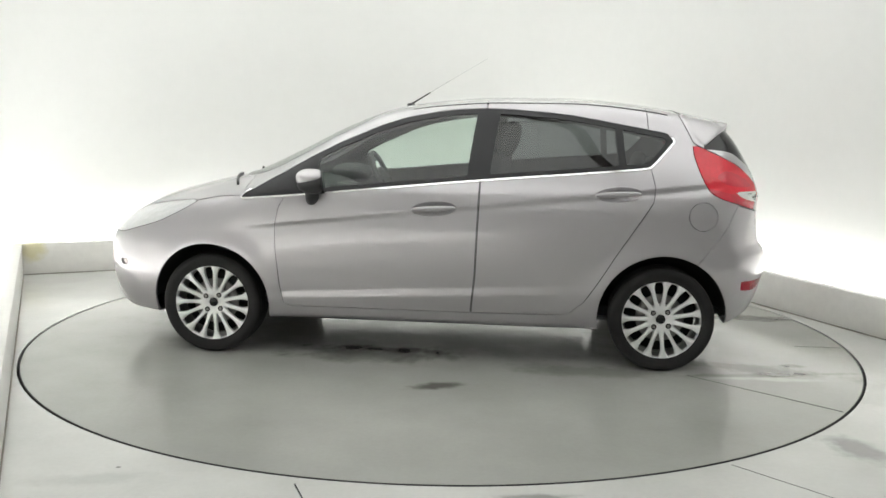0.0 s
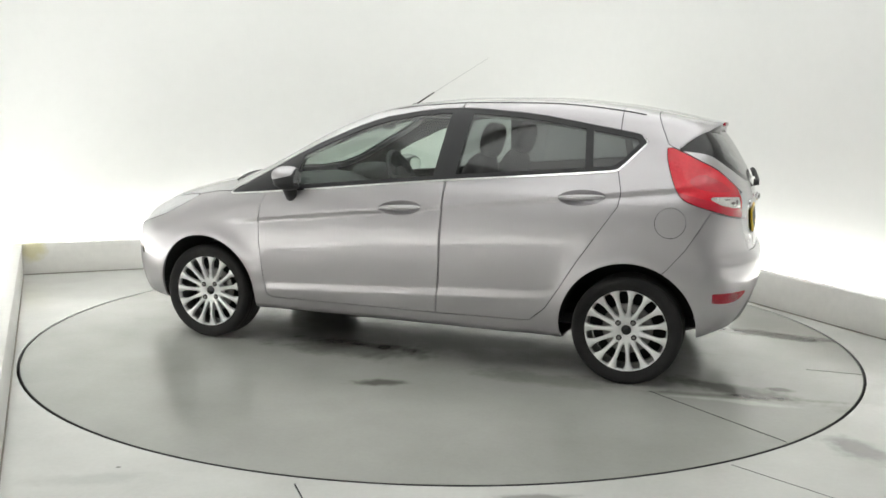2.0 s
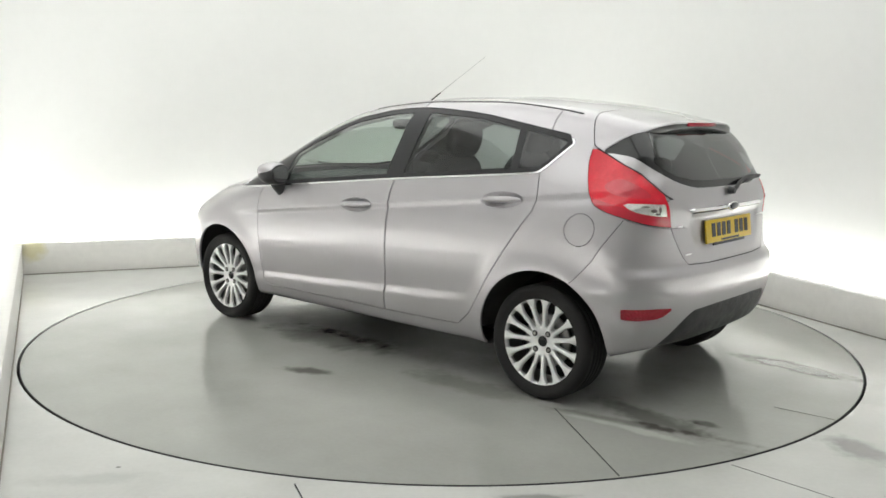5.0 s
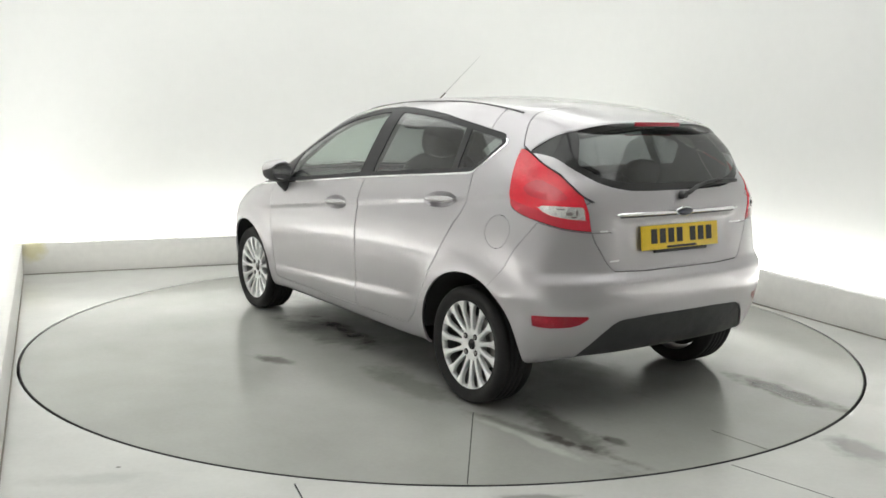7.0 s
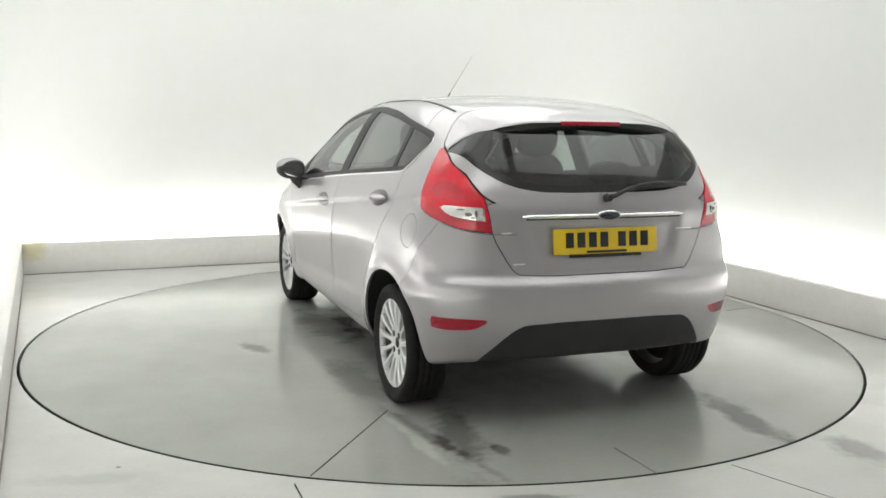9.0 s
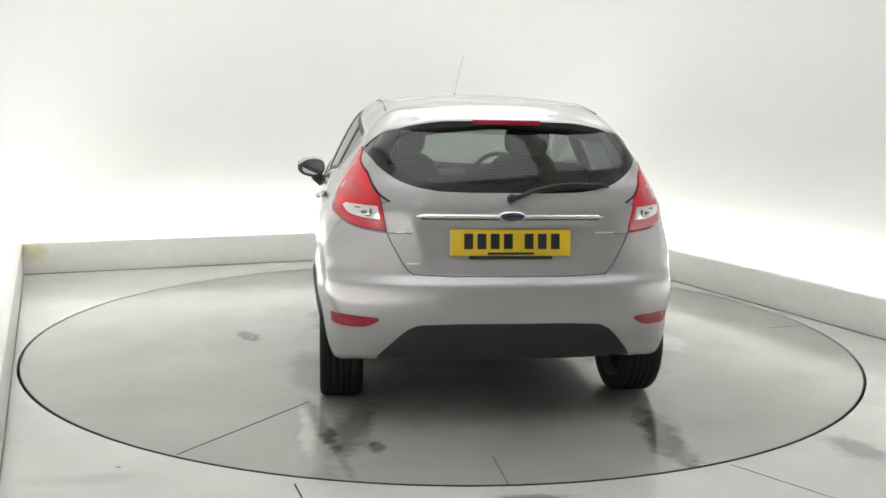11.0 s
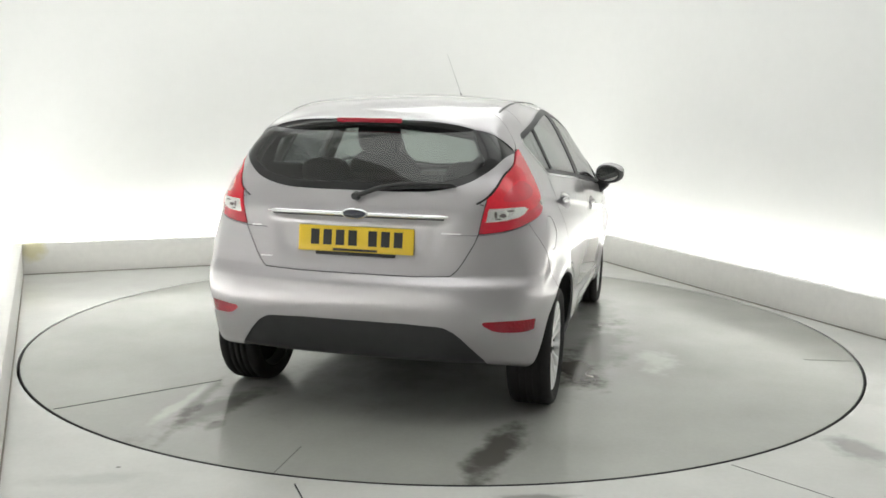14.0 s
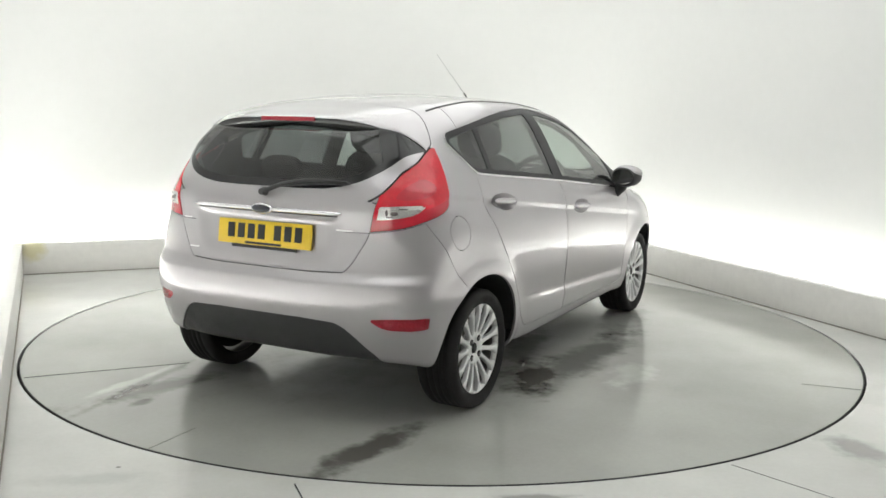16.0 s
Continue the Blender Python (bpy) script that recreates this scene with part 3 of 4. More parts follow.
def fields(p):
    """The signed functions that part the skin into panels, at points p of the left half."""
    x, y, z = p.T
    flank, behind, ahead = np.where(y > 0.42, 0, 9.0), np.where(x < -1.25, 0, 9.0), np.where(x > 1.5, 0, 9.0)
    g = {}
    g["arch"] = np.minimum(np.hypot(x - AXLE, z - ARCH_Z) - ARCH_F, np.hypot(x + AXLE, z - ARCH_Z) - ARCH_R) + np.where(y > 0.5, 0, 9.0)
    g["house"] = inside_of(GLASSHOUSE, x, z) + flank
    g["pane"] = g["house"] + 0.026
    g["pillar_b"] = np.abs(x + 0.262 + (1.2 - z) * 0.13 * -1) - 0.062
    g["pillar_c"] = np.abs(x + 1.000 - (z - 1.2) * 0.10) - 0.020
    g["sail"] = 0.640 - x
    g["door_front"] = inside_of(DOOR_FRONT, x, z) + flank
    g["door_rear"] = inside_of(DOOR_REAR, x, z) + flank
    xs = x + 0.13 * y * y
    top = np.where((z > 0.90) & (x > 0.0), 0, 9.0)
    g["screen"] = inside_of(SCREEN, xs, y) + top
    g["screen_clear"] = g["screen"] + 0.035
    g["bonnet"] = np.maximum(inside_of(BONNET, x, y), BONNET_EDGE(x) - z) + np.where((z > 0.66) & (x > 1.0), 0, 9.0)
    g["gate"] = np.maximum(inside_of(GATE, y, z), inside_of(GATE_FLANK, x, z)) + np.where(x < -1.2, 0, 9.0)
    g["gate_glass"] = np.maximum(inside_of(GATE_GLASS, y, z), x + 1.449)
    g["gate_clear"] = np.maximum.reduce([g["gate_glass"] + 0.034, z - 1.322, (y - 0.545 + (z - 1.13) * 0.55) * 0.85])
    g["tail_light"] = np.maximum(inside_of(TAIL_LIGHT, x, z) + behind, 0.528 + 0.20 * (z - 0.86) - y)
    g["tail_clear"] = np.maximum(inside_of(TAIL_CLEAR, x, z) + behind, 0.545 + 0.20 * (z - 0.86) - y)
    g["tail_core"] = inside_of(TAIL_CORE, x, z) + behind
    g["tail_low"] = z - 0.957 - (x + 1.60) * 0.24 + behind
    g["bumper_rear"] = inside_of(BUMPER_REAR, x, z)
    g["diffuser"] = inside_of(DIFFUSER, y, z) + np.where(x < -1.3, 0, 9.0)
    g["reflector"] = np.maximum(inside_of(REFLECTOR, y, z) + behind, x + 1.655)
    g["head_light"] = np.maximum(inside_of(HEADLIGHT, x, z), 0.33 - y) + np.where(x > 1.2, 0, 9.0)
    g["bumper_front"] = inside_of(BUMPER_FRONT, x, z)
    g["intake"] = inside_of(INTAKE, y, z) + ahead
    g["fog"] = inside_of(FOG, y, z) + ahead
    g["fuel"] = np.hypot(x + 1.437, z - 0.842) - 0.075 + flank
    g["sill"] = np.maximum(np.abs(x) - 0.93, z - 0.283) + flank
    for k in (0, 1):
        g["cup_%d" % k] = (cup_field(p, k) - 1) * 0.05 + flank
    g["head_edge"] = g["head_light"] - 0.003
    g["lamp_edge"] = g["tail_light"] - 0.0035
    g["under"] = z - 0.214
    g["strip_line"] = y - 0.507
    g["roof_strip"] = np.maximum(np.maximum(np.abs(y - 0.507) - 0.004, x - 0.15), -1.26 - x) + np.where(z > 1.30, 0, 9.0)
    wide = np.where((y > 0.42) & (z > 0.26), 0, 9.0)
    g["gap"] = np.minimum.reduce([np.abs(g["door_front"]), np.abs(g["door_rear"]), np.abs(g["gate"]), np.abs(g["bumper_rear"]) + wide + HALF_GAP - FINE_GAP,
                                  np.abs(g["bonnet"]) + np.where(x < 1.36, 0, 9.0), np.abs(g["fuel"]) + HALF_GAP - FINE_GAP]) - HALF_GAP
    kick = np.maximum(z - (0.925 + (1.03 - x) * 0.0955), -(x + 1.125))
    kick = np.minimum(kick, np.maximum(x + 1.12, z - (1.240 + 0.2 * (x + 1.32))))
    g["kick"] = kick
    g["chrome"] = np.maximum(np.maximum(np.abs(g["house"] - 0.004) - 0.0044, kick), -1.322 - x)
    return g


def split(v, n, t, g):
    """Cuts the triangles along g = 0."""
    g = np.where(np.abs(g) < 1e-7, 1e-7, g)
    s = g[t] > 0
    k = s.sum(1)
    keep, cut = t[(k == 0) | (k == 3)], t[(k == 1) | (k == 2)]
    if not len(cut):
        return v, n, t
    s = g[cut] > 0
    lone = np.where(s.sum(1) == 1, s.argmax(1), (~s).argmax(1))
    i = np.arange(len(cut))
    a, b, c = cut[i, lone], cut[i, (lone + 1) % 3], cut[i, (lone + 2) % 3]
    edges = np.concatenate([np.stack([a, b], 1), np.stack([a, c], 1)])
    uniq, inv = np.unique(np.sort(edges, 1), axis=0, return_inverse=True)
    inv = inv.ravel()
    f = (g[uniq[:, 0]] / (g[uniq[:, 0]] - g[uniq[:, 1]]))[:, None]
    nv, nn = v[uniq[:, 0]] * (1 - f) + v[uniq[:, 1]] * f, n[uniq[:, 0]] * (1 - f) + n[uniq[:, 1]] * f
    ab, ac = len(v) + inv[:len(cut)], len(v) + inv[len(cut):]
    t = np.concatenate([keep, np.stack([a, ab, ac], 1), np.stack([ab, b, c], 1), np.stack([ab, c, ac], 1)])
    return np.concatenate([v, nv]), np.concatenate([n, nn / np.linalg.norm(nn, axis=1, keepdims=True)]), t


def body_skin():
    """The left half of the skin as points, normals and triangles."""
    x0, x1, zc = -1.15, 1.35, 0.70
    cap = np.linspace(0, 1, 62)[:-1]
    stations = [(x0, -math.cos(a * math.pi / 2), math.sin(a * math.pi / 2)) for a in np.maximum(cap, 0.0003)]
    stations += [(x, 0.0, 1.0) for x in np.linspace(x0, x1, 180)]
    stations += [(x1, math.cos(a * math.pi / 2), math.sin(a * math.pi / 2)) for a in np.maximum(cap[::-1], 0.0003)]
    ang = np.linspace(-math.pi / 2, math.pi / 2, 231)
    o, d = [], []
    for x, dx, r in stations:
        o.append(np.tile([x, 0.0, zc - 0.13 * float(step(0.5, x1, x))], (len(ang), 1)))
        d.append(np.stack([np.full(len(ang), dx), r * np.cos(ang), r * np.sin(ang)], 1))
    v = body_point(np.concatenate(o), np.concatenate(d))
    v[:, 1] = np.maximum(v[:, 1], 0)
    m = len(ang)
    idx = np.arange(len(stations) * m).reshape(-1, m)
    a, b, c, e = idx[:-1, :-1].ravel(), idx[1:, :-1].ravel(), idx[1:, 1:].ravel(), idx[:-1, 1:].ravel()
    t = np.concatenate([np.stack([a, b, c], 1), np.stack([a, c, e], 1)])
    n = body_normal(v)
    # keep the triangles facing outward
    fn = np.cross(v[t[:, 1]] - v[t[:, 0]], v[t[:, 2]] - v[t[:, 0]])
    flip = (fn * n[t[:, 0]]).sum(1) < 0
    t[flip] = t[flip][:, ::-1]
    cuts = [(k, 0.0) for k in ("arch", "house", "pane", "pillar_b", "pillar_c", "sail", "screen", "screen_clear", "gate_glass", "gate_clear", "tail_light", "tail_clear", "tail_core", "tail_low", "diffuser", "reflector", "head_light", "intake", "fog", "under", "sill", "bumper_front", "cup_0", "cup_1", "lamp_edge", "head_edge")]
    cuts += [("house", 0.0084), ("house", -0.0004), ("strip_line", 0.004), ("strip_line", -0.004), ("kick", 0.0)]
    cuts += [(k, s * HALF_GAP) for k in ("door_front", "door_rear", "gate", "bonnet") for s in (1, -1)]
    cuts += [(k, s * FINE_GAP) for k in ("bumper_rear", "fuel") for s in (1, -1)]
    g = fields(v)
    for key, level in cuts:
        k = len(v)
        v, n, t = split(v, n, t, g[key] - level)
        if len(v) > k:
            more = fields(v[k:])
            g = {name: np.concatenate([g[name], more[name]]) for name in g}
    area = np.linalg.norm(np.cross(v[t[:, 1]] - v[t[:, 0]], v[t[:, 2]] - v[t[:, 0]]), axis=1)
    t = t[area > 1e-9]
    return v, n, t


def label_triangles(v, t):
    g = {k: f < 0 for k, f in fields(v[t].mean(1)).items()}
    x, y, z = v[t].mean(1).T
    lab = np.full(len(t), "body_side", dtype="U20")

    def put(mask, name):
        lab[mask] = name

    put((z > 1.0) & ~g["house"] & (y < 0.62) & (x < 0.4), "roof")
    put((x < -1.2) & (z < 1.2) & ~g["gate"], "body_side")
    put(g["fuel"], "fuel_flap")
    put(g["bonnet"], "bonnet")
    put(g["door_front"], "front_door")
    put(g["door_rear"], "rear_door")
    put(g["bumper_rear"], "rear_bumper")
    put(g["bumper_front"], "front_bumper")
    put(g["gate"], "tailgate")
    put(g["sill"], "sill")
    put(g["gap"], "panel_seal")
    for k in (0, 1):
        put(g["cup_%d" % k], "handle_cup_%d" % k)
    put(g["gap"] & (np.abs(x) < 1.2) & (y > 0.42) & (z < 1.3), "door_seal")
    put(g["roof_strip"], "roof_moulding")
    put(g["intake"] | g["fog"], "grille")
    put(g["diffuser"], "bumper_insert")
    put(g["reflector"], "reflector")
    put(g["fog"], "fog_light")
    put(g["head_edge"], "headlight_seal")
    put(g["head_light"], "headlight")
    put(g["lamp_edge"], "lamp_seal")
    put(g["tail_light"], "tail_light")
    put(g["tail_light"] & g["tail_core"], "brake_lens")
    put(g["tail_light"] & g["tail_low"], "lower_lens")
    put(g["tail_light"] & g["tail_clear"], "reversing_light")
    put(g["screen"], "screen_surround")
    put(g["screen_clear"], "windscreen")
    put(g["gate_glass"], "glass_surround")
    put(g["gate_clear"], "rear_window")
    put(g["house"], "window_frame")
    clear = g["pane"] & ~g["pillar_b"] & ~g["pillar_c"] & ~g["sail"]
    put(clear & (x > -0.26), "front_window")
    put(clear & (x <= -0.26), "rear_side_window")
    put(clear & (x < -1.0), "quarter_window")
    put(g["chrome"], "window_chrome")
    put(g["under"], "underbody")
    put(g["arch"], "")
    return lab


def skin_part(name, v, n, t, material, parent, label="", push=0.0, rim=0.012, mirror=False, both=False):
    """One panel cut from the skin, with a turned-in edge."""
    used, inv = np.unique(t, return_inverse=True)
    t = inv.reshape(-1, 3)
    v, n = v[used], n[used]
    if callable(push):
        deep = push(v)
        v = v + deep[:, None] * n
        fn = np.cross(v[t[:, 1]] - v[t[:, 0]], v[t[:, 2]] - v[t[:, 0]])
        n = np.zeros_like(v)
        for k in range(3):
            np.add.at(n, t[:, k], fn)
        n = n / np.maximum(np.linalg.norm(n, axis=1, keepdims=True), 1e-12)
    else:
        v = v + push * n
    e = np.concatenate([t[:, [0, 1]], t[:, [1, 2]], t[:, [2, 0]]])
    key = np.sort(e, 1)
    u, first, count = np.unique(key, axis=0, return_index=True, return_counts=True)
    edge = e[first[count == 1]]
    edge = edge[~((v[edge[:, 0], 1] < 0.002) & (v[edge[:, 1], 1] < 0.002))]
    k = len(v)
    verts = np.concatenate([v, v[edge[:, 0]], v[edge[:, 1]], v[edge[:, 0]] - rim * n[edge[:, 0]], v[edge[:, 1]] - rim * n[edge[:, 1]]])
    m = len(edge)
    i = np.arange(m)
    quads = np.stack([k + i + m, k + i, k + i + 2 * m, k + i + 3 * m], 1)
    norms = np.concatenate([n, np.zeros((4 * m, 3))])
    faces = [tuple(f) for f in t] + ([tuple(q) for q in quads] if rim else [])
    if not rim:
        verts, norms = v, n
    flipm = np.array([1, -1, 1])
    if both:
        c = len(verts)
        faces = faces + [tuple(c + j for j in f[::-1]) for f in faces]
        verts, norms = np.concatenate([verts, verts * flipm]), np.concatenate([norms, norms * flipm])
    elif mirror:
        verts, norms, faces = verts * flipm, norms * flipm, [f[::-1] for f in faces]
    me = mesh_of(name, verts, faces, material, True, norms)
    ob = new(name, me)
    ob.parent = parent
    return tagged(ob, label)


def build_body(car):
    v, n, t = body_skin()
    lab = label_triangles(v, t)
    made = {}
    once = {"roof": (PAINT, "", 0, 0.012), "bonnet": (PAINT, "", 0, 0.012), "tailgate": (PAINT, "", 0, 0.012), "rear_bumper": (PAINT, "", 0, 0.012), "front_bumper": (PAINT, "", 0, 0.012),
            "underbody": (BLACK, "black underbody", 0, 0), "panel_seal": (SEAL, "dark rubber seals", -0.010, 0), "bumper_insert": (BLACK, "black grained plastic lower bumper insert", -0.006, 0.01),
            "grille": (BLACK, "black grille openings", -0.02, 0.01), "windscreen": (GLASS_FRONT, "clear windscreen", -0.002, 0), "screen_surround": (GLOSS_BLACK, "black screen edge", -0.002, 0),
            "rear_window": (GLASS_GATE, "dark tinted rear window", -0.002, 0), "glass_surround": (GLOSS_BLACK, "black rear window edge", -0.002, 0)}
    twice = {"headlight_seal": (SEAL, "dark headlight seal", -0.004, 0), "fog_light": (LAMP_DARK, "small dark fog light", -0.006, 0.008), "lamp_seal": (SEAL, "dark tail light seal", -0.004, 0), "door_seal": (SEAL, "dark rubber door seal", -0.010, 0), "body_side": (PAINT, "", 0, 0.012), "front_door": (PAINT, "", 0, 0.012), "rear_door": (PAINT, "", 0, 0.012), "sill": (PAINT, "", 0, 0.012), "fuel_flap": (PAINT, "", -0.001, 0.006),
             "window_frame": (FRAME_BLACK, "black window frame and pillars", -0.004, 0.012), "front_window": (GLASS_FRONT, "clear green-tinted side window", -0.007, 0), "rear_side_window": (GLASS_REAR, "tinted side window", -0.007, 0),
             "quarter_window": (GLASS_REAR, "small tinted quarter window", -0.007, 0), "window_chrome": (CHROME, "chrome window strip", 0.004, 0.008), "tail_light": (RED, "bright red tail light lens", 0.003, 0.012),
             "brake_lens": (RED_DEEP, "deep red brake lens", 0.003, 0), "lower_lens": (RED_DEEP, "deep red lower lens strip", 0.003, 0.012),
             "reversing_light": (CLEAR, "clear reversing light lens", 0.002, 0.012), "reflector": (RED_DARK, "dark red bumper reflector", -0.002, 0.006), "headlight": (LAMP_SILVER, "clear headlight", 0.0, 0.012),
             "roof_moulding": (BLACK, "black roof moulding", 0.003, 0.006)}
    for name, (m, label, push, rim) in once.items():
        k = t[lab == name]
        if len(k):
            made[name] = [skin_part(name, v, n, k, m, car, label, push, rim, both=True)]
    for name, (m, label, push, rim) in twice.items():
        k = t[lab == name]
        if len(k):
            made[name] = [skin_part(name, v, n, k, m, car, label, push, rim, mirror=f) for f in (False, True)]
    for k in (0, 1):
        for flip in (False, True):
            skin_part("handle_cup", v, n, t[lab == "handle_cup_%d" % k], PAINT, car, "silver handle recess", lambda q, k=k: -0.026 * np.maximum(1 - cup_field(q, k) ** 2, 0) ** 0.8, 0.006, mirror=flip)
    # sockets and a ring behind the clear lens
    for k, lens in enumerate(made["reversing_light"]):
        sgn = 1 if k == 0 else -1
        for y, z, a, b in ((0.622, 0.941, 0.016, 0.008), (0.594, 0.944, 0.006, 0.014), (0.650, 0.960, 0.020, 0.003), (0.605, 0.926, 0.014, 0.003)):
            q = body_point(np.array([[-1.2, y, z]]), np.array([[-1.0, 0, 0]]))
            nn = body_normal(q)[0]
            turn = math.degrees(math.atan2(nn[1], -nn[0]))
            part("bulb_socket", blob(0.004, a, b, pose(q[0, 0] - 0.002, sgn * (q[0, 1] + 0.001), z, 0, 0, -sgn * turn), 2.2, 16, 10), LAMP_DARK, lens, "dark bulb socket")
    tagged(made["panel_seal"][0], kind="stuff")
    # cabin lining inside the panels
    c = v[t].mean(1)
    cabin = (c[:, 0] < 1.15) & (c[:, 0] > -1.72) & (c[:, 2] > 0.35)
    solid = np.isin(lab, ("front_door", "rear_door", "body_side", "window_frame", "door_seal", "panel_seal", "tailgate", "glass_surround", "tail_light", "brake_lens", "lower_lens", "reversing_light", "rear_bumper", "window_chrome"))
    skin_part("cabin_lining", v, n, t[cabin & solid & (c[:, 2] < 1.36)], TRIM, car, "dark cabin lining", -0.035, 0, both=True)
    skin_part("headlining", v, n, t[cabin & ((lab == "roof") | (c[:, 2] >= 1.36)) & ~np.isin(lab, ("windscreen", "rear_window", "front_window", "rear_side_window"))], LINER, car, "pale headlining", -0.03, 0, both=True)
    return made


def build_wheel(car, x, sgn):
    """A fifteen-spoke alloy wheel with a low tyre; its outer face looks along +y."""
    wheel = new("wheel")
    wheel.parent = car
    wheel.matrix_basis = pose(x, sgn * 0.715, HUB_Z, 0, 0, 0 if sgn > 0 else 180)
    tagged(wheel, "silver fifteen-spoke alloy wheel with low black tyre")
    R, rim = WHEEL_R, 0.222
    prof = [(rim - 0.012, -0.09), (rim + 0.01, -0.097), (R - 0.022, -0.100), (R - 0.010, -0.094), (R - 0.001, -0.078)]
    for g in (-0.045, -0.015, 0.015, 0.045):
        prof += [(R, g - 0.006), (R - 0.006, g - 0.004), (R - 0.006, g + 0.004), (R, g + 0.006)]
    prof += [(R - 0.001, 0.078), (R - 0.010, 0.094), (R - 0.022, 0.100), (R - 0.036, 0.0995), (rim + 0.01, 0.094), (rim - 0.012, 0.086)]
    part("tyre", lathe(prof, 96), TYRE, wheel, "black low-profile tyre")
    part("barrel", lathe([(rim - 0.004, -0.085), (rim - 0.016, -0.07), (rim - 0.022, 0.0), (rim - 0.018, 0.058)], 64), DISC, wheel, "grey inner rim barrel")
    part("rim", lathe([(rim - 0.018, 0.058), (rim - 0.019, 0.070), (rim - 0.013, 0.082), (rim - 0.004, 0.088), (rim + 0.004, 0.088), (rim + 0.003, 0.078), (rim - 0.004, 0.070)], 96), ALLOY, wheel)
    # spokes: tapered bars that dish inwards to the hub
    for k in range(15):
        bm = bmesh.new()
        prev = None
        for r, w, y, th in ((0.062, 0.0125, 0.066, 0.022), (0.078, 0.0120, 0.069, 0.022), (0.098, 0.0092, 0.073, 0.022), (0.130, 0.0090, 0.078, 0.022), (0.165, 0.0102, 0.083, 0.020), (0.186, 0.0150, 0.085, 0.020), (rim - 0.008, 0.0290, 0.086, 0.020)):
            ring = [bm.verts.new(c) for c in ((r, y - th, -w * 1.15), (r, y - 0.004, -w), (r, y, -w * 0.55), (r, y, w * 0.55), (r, y - 0.004, w), (r, y - th, w * 1.15))]
            if prev:
                for a in range(6):
                    bm.faces.new((prev[a], prev[(a + 1) % 6], ring[(a + 1) % 6], ring[a]))
            prev = ring
        bmesh.ops.transform(bm, matrix=Matrix.Rotation(2 * math.pi * k / 15, 4, "Y"), verts=bm.verts)
        part("spoke", smooth_by(bm, 35), ALLOY, wheel)
    hub = part("hub", lathe([(0.0, 0.058), (0.027, 0.058), (0.031, 0.063), (0.060, 0.066), (0.074, 0.067), (0.078, 0.062), (0.080, 0.03)], 48), ALLOY, wheel)
    part("centre_cap", lathe([(0.0, 0.066), (0.018, 0.065), (0.024, 0.063), (0.026, 0.058)], 32), GLOSS_BLACK, hub, "dark centre cap")
    for k in range(4):
        a = radians(40 + 90 * k)
        bm = bmesh.new()
        # no hollow is cut: a black disc gives the recess its shade
        bmesh.ops.create_cone(bm, cap_ends=True, segments=20, radius1=0.0145, radius2=0.0145, depth=0.006, matrix=pose(0.054 * math.cos(a), 0.0648, 0.054 * math.sin(a), 90))
        part("nut_well", smooth_by(bm), SEAL, hub, "black disc standing for the shaded recess of a wheel nut")
        bm = bmesh.new()
        bmesh.ops.create_cone(bm, cap_ends=True, segments=6, radius1=0.009, radius2=0.008, depth=0.010, matrix=pose(0.054 * math.cos(a), 0.0655, 0.054 * math.sin(a), 90))
        part("wheel_nut", bm, DISC, hub)
    part("brake_disc", lathe([(0.05, 0.0), (0.05, 0.018), (0.128, 0.018), (0.130, 0.014), (0.130, 0.004), (0.128, 0.0)], 64), DISC, wheel, "grey steel brake disc")
    part("backing", lathe([(0.0, -0.03), (0.19, -0.03), (0.19, -0.04)], 48), SEAL, wheel)
    # well liner
    bm = bmesh.new()
    ra = (ARCH_F if x > 0 else ARCH_R) + 0.004
    n = 30
    rows = []
    for k in range(n + 1):
        a = radians(2 + 176 * k / n)
        rows.append([bm.verts.new((x + ra * math.cos(a), sgn * yy, max(ARCH_Z + ra * math.sin(a), 0.205))) for yy in (0.45, float(half_width(np.array([x + ra * math.cos(a)]), np.array([ARCH_Z + ra * math.sin(a)]))[0]) - 0.018)])
    for p, q in zip(rows, rows[1:]):
        bm.faces.new((p[0], p[1], q[1], q[0]))
    bm.faces.new([r[0] for r in rows])
    part("wheel_arch_liner", smooth_by(bm), SEAL, car, "dark wheel arch liner")


def build_handle(car, x, z, sgn):
    y = float(half_width(np.array([x]), np.array([z]))[0])
    lean = 9
    g = Matrix.Translation((x, sgn * (y + 0.004), z + 0.002)) @ pose(0, 0, 0, -sgn * lean, 3.4, 0)
    part("door_handle", blob(0.119, 0.013, 0.0155, g, 2.4, 32, 14), PAINT, car, "silver body-coloured door handle")


